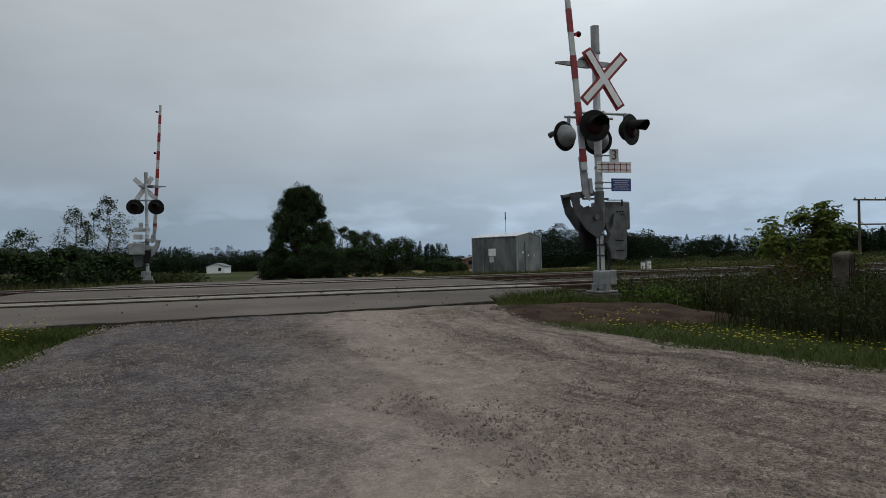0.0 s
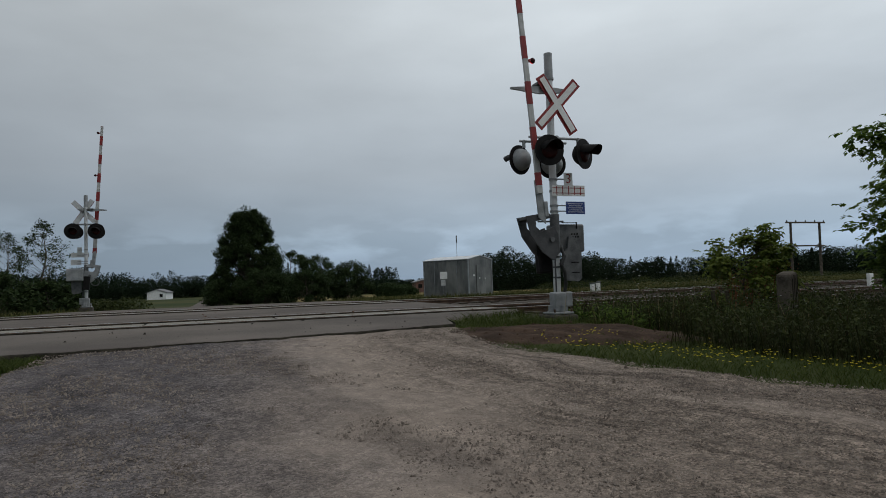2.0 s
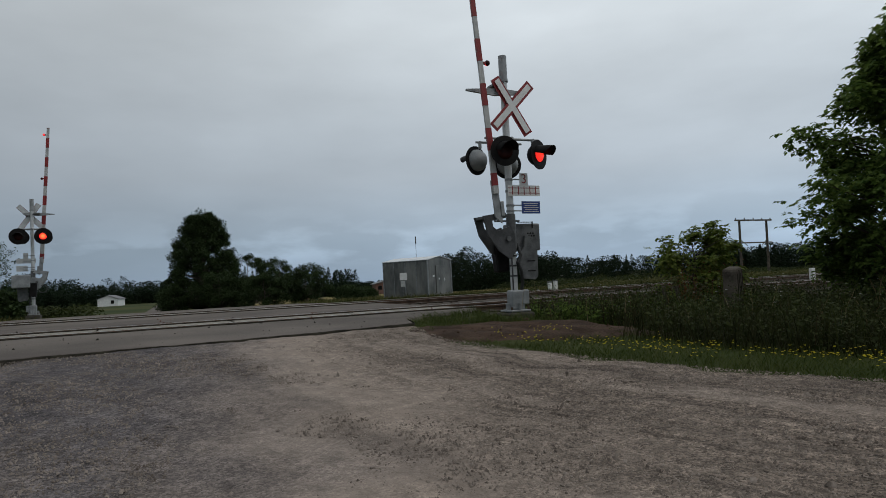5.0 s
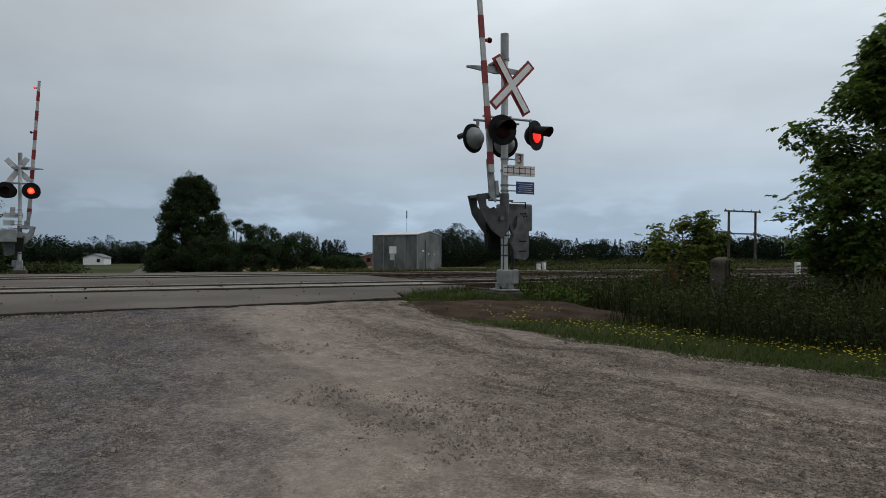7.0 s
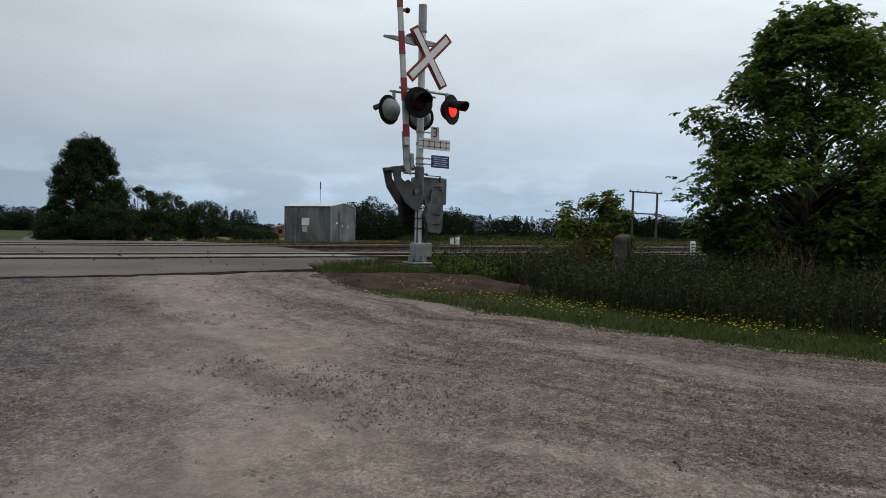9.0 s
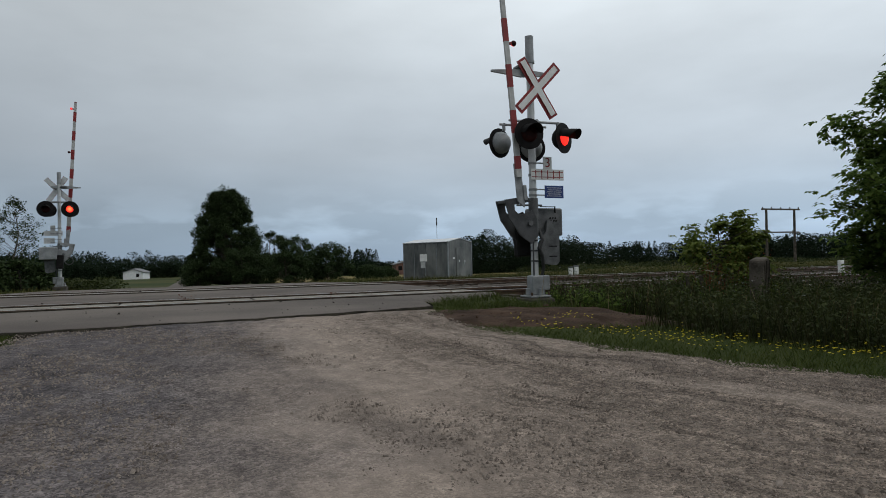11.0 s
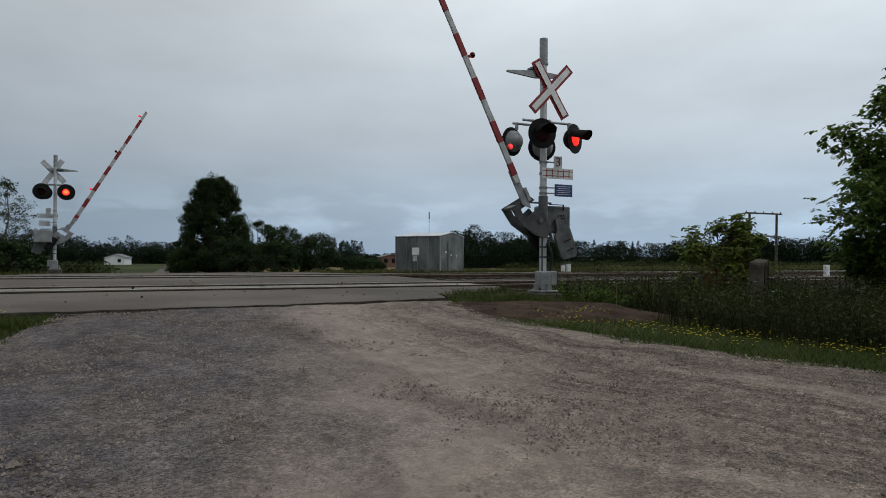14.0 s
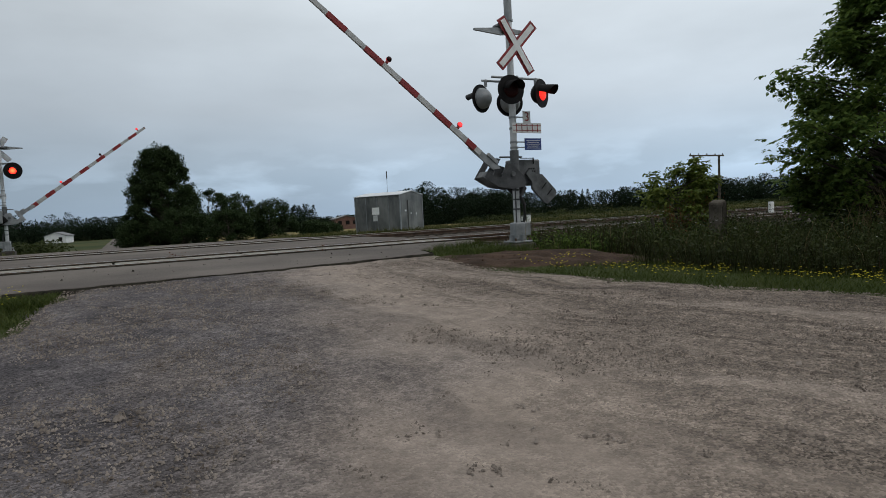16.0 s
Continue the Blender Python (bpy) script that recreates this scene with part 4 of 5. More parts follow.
def blades(x, y, z, h, w, lean, r):
    """Tapered, bent blades of two quads each."""
    n = len(x)
    a = r.uniform(0, 2 * math.pi, n)
    sx, sy = np.cos(a) * w / 2, np.sin(a) * w / 2
    b = r.uniform(0, 2 * math.pi, n)
    lx, ly = np.cos(b) * lean * h, np.sin(b) * lean * h
    p = []
    for u, k, t in ((0, 0, 1.0), (0.55, 0.32, 0.8), (1.0, 1.0, 0.15)):
        zz = z + h * u * (1 - 0.12 * k)
        p.append(np.stack([x + lx * k - sx * t, y + ly * k - sy * t, zz], 1))
        p.append(np.stack([x + lx * k + sx * t, y + ly * k + sy * t, zz], 1))
    v = np.stack(p, 1).reshape(-1, 3)
    i = np.arange(n)[:, None] * 6
    f = np.concatenate([i + np.array([[0, 1, 3, 2]]), i + np.array([[2, 3, 5, 4]])])
    return v, f


def join(pieces):
    vs, fs, o = [], [], 0
    for v, f in pieces:
        vs.append(v)
        fs.append(f + o)
        o += len(v)
    return np.concatenate(vs), np.concatenate(fs)


def limb(bm, a, b, r0, r1, r, bend=0.12, steps=3):
    a, b = Vector(a), Vector(b)
    ln = (b - a).length
    pts = [a]
    for k in range(1, steps):
        pts.append(a.lerp(b, k / steps) + Vector(r.normal(size=3) * bend * ln / steps) + Vector((0, 0, 0.04 * ln)))
    pts.append(b)
    for k in range(steps):
        rod(bm, pts[k], pts[k + 1], r0 + (r1 - r0) * k / steps, r0 + (r1 - r0) * (k + 1) / steps, 7)


def tree(name, label, base, tall, radius, shape, clumps, per, size, mat, seed, stem=0.14, compound=False, low=0.25, spread=0.6, kind_word="tree", density=1.0, lobes=1.0):
    """shape(u): crown radius share at height share u. Limbs run from the trunk to the middle of each leaf clump."""
    r = np.random.default_rng(seed)
    tr = thing(name, label, kind_word, pose(*base))
    bm = bmesh.new()
    limb(bm, (0, 0, -0.15), (r.uniform(-0.2, 0.2), r.uniform(-0.2, 0.2), tall * 0.9), stem, stem * 0.12, r, 0.1, 6)
    pieces = []
    for k in range(clumps):
        u = low + (1 - low) * (k + r.uniform(0, 1)) / clumps
        a = r.uniform(0, 2 * math.pi)
        rad = radius * shape(u) * (r.uniform(0.25, 1.0) ** 0.55) * (1 + lobes * (0.15 * math.sin(2 * a + 7 * u + seed) + 0.11 * math.sin(5 * a - 17 * u) - 0.03))
        c = np.array([math.cos(a) * rad, math.sin(a) * rad, u * tall * (1 - 0.03 * r.random())])
        if rad > 0.12 * radius:
            limb(bm, (0, 0, max(0.1, c[2] - rad * 0.55)), c, max(0.008, stem * 0.3 * (1.1 - u)), 0.006, r)
        cr = spread * r.uniform(0.55, 1.25)
        n = int(per * density * r.uniform(0.6, 1.3))
        p = c + unit(r.normal(size=(n, 3))) * (r.random((n, 1)) ** 0.45) * np.array([cr, cr, cr * 0.75]) * 0.85
        p[:, 2] = np.maximum(p[:, 2], 0.1)
        pieces.append(pinnate(p, size, r) if compound else random_leaves(p, size, r))
    part("trunk", bm, M_BARK, tr)
    v, f = join(pieces)
    raw("crown", v, f, mat, tr)
    return tr


def oval(u):
    return max(0.05, math.sin(math.pi * min(1, max(0, u)) ** 0.8) ** 0.7)


def round_top(u):
    return max(0.08, math.sqrt(max(0.0, 1 - (2 * u - 0.75) ** 2 / 1.6)))


def ash_shape(u):
    """Broad skirt, then narrowing to a small top."""
    return float(table(u, ((0, 0.55), (0.14, 0.68), (0.32, 0.93), (0.61, 0.7), (0.9, 0.36), (1, 0.14))))


# the broad-leaved tree by the drive and the sapling bush
tree("ash_tree", "leafy green ash tree with hanging compound leaves among tall weeds", (11.3, 6.25, 0.4), 5.05, 2.6, ash_shape, 230, 38, 0.105, M_LEAF, 11, 0.15, True, 0.08, 0.46, lobes=0.5)
tree("ash_tree", "second ash tree, wider crown, merging with its neighbour", (15.0, 5.1, 0.4), 5.2, 2.7, ash_shape, 190, 38, 0.11, M_LEAF, 12, 0.16, True, 0.10, 0.55)
# undergrowth in dark leaves, enlarged to deepen the shade beneath the crowns
tree("sapling", "dense undergrowth bush below the ash trees, dark leaves doubling as their shade", (12.4, 6.1, 0.3), 2.2, 1.75, round_top, 90, 70, 0.10, M_LEAFDK, 14, 0.05, True, 0.1, 0.5, "bush")
tree("sapling", "yellowish green sapling bush among weeds near the tracks", (9.35, 9.75, 0.45), 1.72, 0.95, round_top, 46, 24, 0.085, M_LEAFYE, 15, 0.04, True, 0.1, 0.30, "bush")
tree("sapling", "tall thin sapling shoot with pale young leaves", (9.85, 9.7, 0.45), 1.9, 0.35, oval, 16, 14, 0.085, M_LEAFYE, 16, 0.025, True, 0.45, 0.2, "bush")

# tall dark tree and shrubs beyond the crossing
tree("tall_tree", "tall dark broadleaf tree standing alone beyond the tracks", (4.4, 76.0, -0.7), 10.5, 5.1, lambda u: 0.2 + 0.8 * (1 - u) ** 0.65 if u > 0.2 else 0.9, 420, 240, 0.19, M_LEAFDK, 21, 0.3, False, 0.04, 0.85, lobes=0.15)
for k, (x, y, h, rd) in enumerate(((8.6, 72, 5.6, 3.4), (11.0, 68, 4.7, 3.0), (13.8, 67, 3.9, 2.6), (9.0, 64, 3.0, 2.2), (5.6, 70, 3.6, 2.6), (1.2, 73, 2.6, 1.4), (18.0, 66, 1.5, 1.3), (20.3, 68, 1.3, 1.4))):
    tree("shrub", "dark green shrub in the thicket beyond the tracks", (x, y, float(height(x, y)) - 0.05), h, rd, round_top, 50, 260, 0.16, M_LEAFDK, 30 + k, 0.08, False, 0.08, 0.75, "shrub")

# thicket behind the far signal
for k, (x, y, h, rd) in enumerate(((-14.5, 36, 2.0, 1.9), (-11.8, 35, 1.9, 1.7), (-9.6, 36, 2.1, 1.6), (-7.6, 37, 1.7, 1.4), (-17.5, 37, 2.2, 2.0), (-20.5, 39, 2.3, 2.2), (-24, 40, 2.4, 2.4))):
    tree("shrub", "dark shrub in the hedge behind the far signal", (x, y, float(height(x, y)) - 0.05), h, rd, round_top, 36, 120, 0.19, M_LEAFDK, 50 + k, 0.06, False, 0.06, 0.6, "shrub")
tree("slender_tree", "slender sparse tree with thin grey-green foliage", (-8.3, 39.0, 0.2), 5.0, 1.75, oval, 80, 46, 0.10, M_LEAFDK, 61, 0.07, False, 0.28, 0.36)
tree("slender_tree", "second slender sparse tree in the hedge", (-10.0, 39.5, 0.2), 4.4, 1.5, oval, 64, 46, 0.10, M_LEAFDK, 62, 0.06, False, 0.3, 0.36)
tree("slender_tree", "low rounded tree behind the hedge", (-14.0, 44.0, 0.1), 3.6, 1.5, oval, 44, 60, 0.12, M_LEAFDK, 63, 0.07, False, 0.4, 0.5)
# dead sapling by the line
tr = thing("dead_sapling", "bare dead sapling by the railway line", "sapling", pose(33.0, 21.5, 0.5))
bm = bmesh.new()
dr = np.random.default_rng(3)
limb(bm, (0, 0, -0.1), (0.3, 0, 3.2), 0.05, 0.01, dr)
for k in range(9):
    z = 0.8 + 0.25 * k
    a = dr.uniform(0, 6.28)
    limb(bm, (0.09 * z / 1.0 * 0.9, 0, z), (0.1 * z + math.cos(a) * 0.6, math.sin(a) * 0.5, z + 0.7), 0.018, 0.004, dr)
part("trunk", bm, M_WOOD, tr)


def wood(name, label, ends, count, tall, wide, mat, seed, leaf=0.8, per=520, back=10, conifer=0.25):
    """A far belt of trees along a line, joined."""
    r = np.random.default_rng(seed)
    pieces = []
    (x0, y0), (x1, y1) = ends
    count = int(count * 1.7)
    for k in range(count):
        u = (k + r.uniform(-0.4, 0.4)) / count
        x, y = x0 + (x1 - x0) * u, y0 + (y1 - y0) * u + r.uniform(0, back)
        h = tall * r.uniform(0.66, 1.0) * (1.25 if r.random() < 0.06 else 1)
        w = wide * r.uniform(0.7, 1.3)
        spiky = r.random() < conifer
        n = int(per * 1.3 * r.uniform(0.8, 1.2))
        t = r.uniform(0, 1, n)
        prof = (1.02 - t) * 0.8 if spiky else np.sqrt(np.clip(1 - (2 * t - 0.8) ** 2 / 1.5, 0.02, 1))
        a = r.uniform(0, 2 * math.pi, n)
        rad = w * prof * np.sqrt(r.uniform(0.1, 1, n))
        c = np.stack([x + rad * np.cos(a), y + rad * np.sin(a), float(height(x, y)) + t * h], 1)
        pieces.append(random_leaves(c, leaf * (0.5 if spiky else 0.72), r, 0.1))
    v, f = join(pieces)
    return tagged(raw(name, v, f, mat), label, "woods", kind="stuff")


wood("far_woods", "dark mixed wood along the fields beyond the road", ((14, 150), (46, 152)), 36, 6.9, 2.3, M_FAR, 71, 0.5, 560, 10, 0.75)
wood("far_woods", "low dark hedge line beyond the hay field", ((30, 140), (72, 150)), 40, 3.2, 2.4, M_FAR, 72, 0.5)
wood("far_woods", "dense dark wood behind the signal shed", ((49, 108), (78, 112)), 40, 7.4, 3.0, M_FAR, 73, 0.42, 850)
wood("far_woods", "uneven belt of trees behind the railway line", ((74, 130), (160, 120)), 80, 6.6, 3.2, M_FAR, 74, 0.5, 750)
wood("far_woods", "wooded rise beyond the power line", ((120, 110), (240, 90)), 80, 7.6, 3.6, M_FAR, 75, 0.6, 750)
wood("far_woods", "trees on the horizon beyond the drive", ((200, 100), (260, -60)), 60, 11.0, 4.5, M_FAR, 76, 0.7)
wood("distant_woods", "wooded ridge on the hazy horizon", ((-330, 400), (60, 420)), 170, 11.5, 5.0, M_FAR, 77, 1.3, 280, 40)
# no mist in the air here; the haze is in this ridge's leaf colour
wood("distant_woods", "second wooded ridge on the horizon, its leaves tinted with haze", ((-400, 560), (-60, 600)), 110, 19.0, 8.0, M_FARHAZE, 78, 2.6, 180, 40)
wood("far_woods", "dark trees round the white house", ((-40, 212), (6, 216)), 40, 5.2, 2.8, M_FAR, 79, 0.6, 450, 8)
wood("field_scrub", "low olive weeds before the hay field", ((13, 58), (42, 60)), 40, 0.34, 1.4, M_MEADOW, 83, 0.2, 130, 8, 0.0)
wood("field_scrub", "olive scrub between the railway and the woods", ((42, 60), (110, 62)), 70, 1.3, 2.0, M_WEEDLEAF, 80, 0.30, 300, 20, 0.0)
wood("field_scrub", "sunlit green scrub along the railway", ((34, 42), (80, 44)), 52, 0.6, 1.5, M_MEADOW, 81, 0.24, 260, 10, 0.0)
wood("field_scrub", "rough weeds left of the far road", ((-22, 47), (-3.6, 36)), 60, 0.85, 1.1, M_WEEDLEAF, 82, 0.2, 150, 4, 0.0)


# ---- far buildings ----
def house(name, label, m, w, d, h, rise, wall, windows):
    hs = thing(name, label, "house", m)
    bm = bmesh.new()
    plate(bm, [(-w / 2, 0), (w / 2, 0), (w / 2, h), (0, h + rise), (-w / 2, h)], 0, d)
    part("wall", bm, wall, hs)
    for s in (-1, 1):
        bm = bmesh.new()
        plate(bm, [(s * (w / 2 + 0.3), h - 0.1), (0, h + rise + 0.05), (0, h + rise + 0.2), (s * (w / 2 + 0.3), h + 0.05)], -0.25, d + 0.5)
        part("roof", bm, M_ROOF, hs)
    for x, z, ww, hh in windows:
        bm = bmesh.new()
        box(bm, (ww, 0.06, hh), (x, -0.02, z))
        part("window", bm, M_BLACK, hs)
    return hs


house("white_house", "small white house in a field beyond the crossing", pose(-12.3, 195, -1.7, 0, 0, -12), 5.0, 7.0, 2.0, 0.85, M_WHITEWALL, ((1.2, 1.2, 0.8, 0.9),))
house("white_garage", "distant white garage at the end of the road", pose(3.2, 226, -2.7, 0, 0, 0), 3.4, 5.0, 1.4, 0.6, M_WHITEWALL, ())
house("brick_building", "low red-brown brick building beyond the fields", pose(43.2, 127, -1.3, 0, 0, -12), 4.8, 8.0, 2.3, 0.5, M_BRICKRED, ((-1.5, 1.5, 0.8, 0.8), (0.1, 1.5, 0.8, 0.8), (1.6, 1.5, 0.8, 0.8)))


# ---- posts and poles by the line ----
def h_frame():
    hf = thing("utility_pole", "wooden H-frame utility pole with two crossarms", "utility pole", pose(72.4, 64, -0.7))
    for x in (0, 5.2):
        bm = bmesh.new()
        rod(bm, (x, 0, 0), (x + 0.15, 0, 8.2), 0.19, 0.15, 12)
        part("pole", bm, M_WOOD, hf)
    bm = bmesh.new()
    box(bm, (7.0, 0.16, 0.2), (2.6, -0.2, 8.1))
    part("crossarm", bm, M_WOOD, hf)
    bm = bmesh.new()
    box(bm, (6.4, 0.14, 0.18), (2.7, -0.2, 5.0))
    part("crossarm", bm, M_WOOD, hf)
    for x in (-0.7, 0.9, 2.6, 4.3, 5.9):
        bm = bmesh.new()
        rod(bm, (x, -0.2, 8.19), (x, -0.2, 8.42), 0.09, 0.05, 8)
        part("insulator", bm, M_DKGREY, hf)
    for a, b in (((0, -0.1, 5.5), (1.2, -0.2, 4.6)), ((5.2, -0.1, 5.5), (4.0, -0.2, 4.6))):
        bm = bmesh.new()
        rod(bm, a, b, 0.05, seg=6)
        part("brace", bm, M_WOOD, hf)


h_frame()
wp = None
for x, y, z0, z1 in ((15.24, 24.0, 0.6, 1.08), (15.56, 24.05, 0.6, 1.13)):
    wp = thing("marker_post", "short white marker post with a dark cap beside the track", "post", pose(x, y, z0), "marker posts")
    bm = bmesh.new()
    box(bm, (0.15, 0.15, z1 - z0 + 0.1), (0, 0, (z1 - z0) / 2 - 0.05), bevel=0.02)
    part("post", bm, M_WHITE, wp)
    bm = bmesh.new()
    box(bm, (0.18, 0.18, 0.06), (0, 0, z1 - z0 - 0.02), bevel=0.01)
    part("cap", bm, M_DKGREY, wp)
wp = thing("marker_post", "white marker post in the grass between the tracks", "post", pose(20.9, 15.75, 0.45), "marker posts")
bm = bmesh.new()
box(bm, (0.2, 0.12, 0.78), (0, 0, 0.33), bevel=0.02)
part("post", bm, M_WHITE, wp)
gp = thing("timber_post", "thick weathered grey timber post in the weeds", "post", pose(8.33, 7.95, 0.34, 2, -4, 20))
bm = bmesh.new()
box(bm, (0.27, 0.25, 1.1), (0, 0, 0.5), bevel=0.05)
for v in bm.verts:
    if v.co.z > 0.9:
        v.co.z += 0.12 * v.co.x
part("timber", bm, M_WOOD, gp)
for k in range(4):
    bm = bmesh.new()
    box(bm, (0.012, 0.012, 0.7), (-0.09 + 0.06 * k, -0.126, 0.6 + 0.06 * (k % 2)))
    part("crack", bm, M_GAP, gp)
for x, y, ry in ((8.05, 9.2, 6), (8.35, 9.15, 9)):
    st = thing("fence_stake", "short dark leaning fence stake in the weeds", "stake", pose(x, y, 0.47, 0, -ry, 0), "fence stakes")
    bm = bmesh.new()
    box(bm, (0.06, 0.05, 0.7), (0, 0, 0.28), bevel=0.008)
    part("stake", bm, M_TIE, st)


# ---- verges ----
def verge_points(n, r, xr, yr, keep):
    x, y = r.uniform(*xr, n), r.uniform(*yr, n)
    k = keep(x, y)
    return x[k], y[k]


def right_gap(x, y):
    """Distance from the drive's right edge, positive into the grass."""
    return (x - table(y, RIGHT)) * 0.72


def off_track(x, y):
    return (y < 10.9) | ((y > 15.8) & (y < 17.3) & (x > 8)) | (y > 23.5)


r1 = np.random.default_rng(101)


def patch(name, label, n, xr, yr, keep, h, w, lean, mat, category="grass", r=r1):
    x, y = verge_points(n, r, xr, yr, keep)
    hh = r.uniform(h[0], h[1], len(x)) * (0.75 + 0.25 * np.clip(soft_noise(x, y, 1.7, 3.0), -1, 1.5))
    v, f = blades(x, y, height(x, y) - 0.03, hh, w * r.uniform(0.6, 1.4, len(x)), lean, r)
    return tagged(raw(name, v, f, mat), label, category, kind="stuff")


def dirt(x, y):
    return ((x - 4.15) / 1.95) ** 2 + ((y - 7.55 + 0.25 * (x - 4.15)) / 0.92) ** 2 < 1 + 0.18 * soft_noise(x, y, 3.0)


patch("verge_grass", "short green grass with clover along the drive", 230000, (2.4, 16), (-4, 9.6), lambda x, y: (right_gap(x, y) > 0.0) & (right_gap(x, y) < 1.5 + 0.25 * soft_noise(x, y, 1.1)) & ~dirt(x, y), (0.03, 0.10), 0.006, 0.95, M_VERGE)
patch("tall_weeds", "tall dark green weeds and grass beside the drive", 62000, (3.6, 20), (-3, 11.2), lambda x, y: (right_gap(x, y) > 0.95 + 0.25 * soft_noise(x, y, 1.3)) & (right_gap(x, y) < 7) & ~dirt(x, y) & ~((x < 5.9) & (y > 6.4)), (0.22, 0.72), 0.009, 0.6, M_WEED, "weeds")
patch("tall_weeds", "green weeds round the signal mast", 9000, (3.2, 9), (8.3, 11.0), lambda x, y: ~dirt(x, y) & (right_gap(x, y) > 0.15) & (x > table(y, ((8, 3.0), (10.4, 3.7), (11.2, 5.2)))) & ((x > 5.6) | (soft_noise(x, y, 2.5) > 0.1)) & ~((x > 4.5) & (x < 5.75) & (y > 8.9) & (y < 10.1)), (0.06, 0.26), 0.008, 0.7, M_VERGE, "weeds")
patch("verge_grass", "sparse tufts creeping over the gravel edge", 30000, (2.4, 14), (-3, 9), lambda x, y: (right_gap(x, y) > -0.3) & (right_gap(x, y) < 0.12) & (soft_noise(x, y, 3.4, 9.0) > 0.35), (0.03, 0.1), 0.007, 0.9, M_VERGE)
patch("tall_weeds", "dry straw stalks before the ash trees", 2600, (9.5, 15), (3.2, 6.4), lambda x, y: soft_noise(x, y, 1.5) > -0.2, (0.8, 1.35), 0.014, 0.22, M_STRAW, "weeds")
patch("tall_weeds", "pale mixed stalks standing above the weeds", 500, (4.6, 14), (1, 11), lambda x, y: (right_gap(x, y) > 1.6) & ~dirt(x, y), (0.5, 0.95), 0.008, 0.3, M_STRAW, "weeds")
patch("tall_weeds", "dry brown seed stalks through the weeds", 8000, (4.6, 18), (-2, 10.5), lambda x, y: (right_gap(x, y) > 1.3) & (right_gap(x, y) < 6) & ~dirt(x, y) & (soft_noise(x, y, 0.8, 6.0) > -0.4) & ~((x < 6.0) & (y > 6.4)), (0.3, 0.75), 0.008, 0.22, M_BROWN, "weeds")
patch("verge_grass", "ragged grass along the left edge of the asphalt", 9000, (-6.4, -2.15), (7.3, 8.25), lambda x, y: y > 7.4, (0.06, 0.17), 0.009, 0.7, M_VERGE)
patch("verge_grass", "thin tufts over the bare soil", 9000, (2.4, 6.4), (6.6, 8.9), lambda x, y: dirt(x, y) & (soft_noise(x, y, 4.4, 1.0) > 0.1), (0.02, 0.10), 0.007, 0.9, M_VERGE)
patch("verge_grass", "grass verge beside the apron, left of the drive", 60000, (-9, -1.8), (0, 8.2), lambda x, y: (x < table(y, LEFT) + 0.06) & (x > table(y, LEFT) - 6), (0.03, 0.12), 0.009, 0.9, M_VERGE)
patch("verge_grass", "grass strip at the broken edge of the asphalt", 3200, (2.5, 4.6), (7.9, 10.6), lambda x, y: (right_gap(x, y) > -0.08) & (x > table(y, ((8, 2.8), (9, 3.0), (10.4, 3.35), (11.3, 5.0)))) & (soft_noise(x, y, 2.1, 2.0) > 0.0) & ~dirt(x, y), (0.06, 0.24), 0.007, 0.8, M_VERGE)
patch("verge_grass", "rough grass along both tracks", 30000, (5.8, 45), (9.8, 26), off_track, (0.03, 0.12), 0.02, 0.4, M_WEED)
patch("verge_grass", "rough grass beyond the tracks", 40000, (-30, 40), (24.6, 46), lambda x, y: (np.abs(x) > 4.5) | (y < 24.4), (0.1, 0.3), 0.03, 0.4, M_MEADOW)
patch("verge_grass", "rough grass left of the crossing", 14000, (-30, -6.4), (7.6, 30), lambda x, y: (y < 10.4) | (y > 23), (0.15, 0.45), 0.02, 0.4, M_WEED)


def broad_weeds(name, label, n, xr, yr, keep, h, size, mat, seed):
    """Leafy stalks: leaves set along upright stems."""
    r = np.random.default_rng(seed)
    x, y = verge_points(n, r, xr, yr, keep)
    hh = r.uniform(*h, len(x))
    pieces = [blades(x, y, height(x, y) - 0.03, hh, np.full(len(x), 0.012), 0.1, r)]
    for u in np.linspace(0.15, 1.0, 11):
        c = np.stack([x, y, height(x, y) + hh * u], 1) + r.normal(size=(len(x), 3)) * 0.035
        pieces.append(random_leaves(c, size * (1.2 - 0.6 * u), r, 0.2))
    v, f = join(pieces)
    return tagged(raw(name, v, f, mat), label, "weeds", kind="stuff")


broad_weeds("leafy_weeds", "leafy dark weeds crowding the bank beside the drive", 17000, (3.8, 19), (-3, 11), lambda x, y: (right_gap(x, y) > 1.2) & (right_gap(x, y) < 6.5) & ~dirt(x, y) & ~((x < 6.0) & (y > 6.4)), (0.2, 0.74), 0.062, M_WEEDLEAF, 201)
broad_weeds("leafy_weeds", "bright leafy weeds near the tracks", 700, (5.8, 11), (8.2, 10.6), lambda x, y: ~dirt(x, y), (0.15, 0.42), 0.08, M_LEAF, 202)
broad_weeds("russet_dock", "russet dock seed heads among the weeds", 60, (8.2, 9.6), (8.7, 9.6), lambda x, y: x > 0, (0.7, 1.25), 0.05, M_RUSSET, 203)


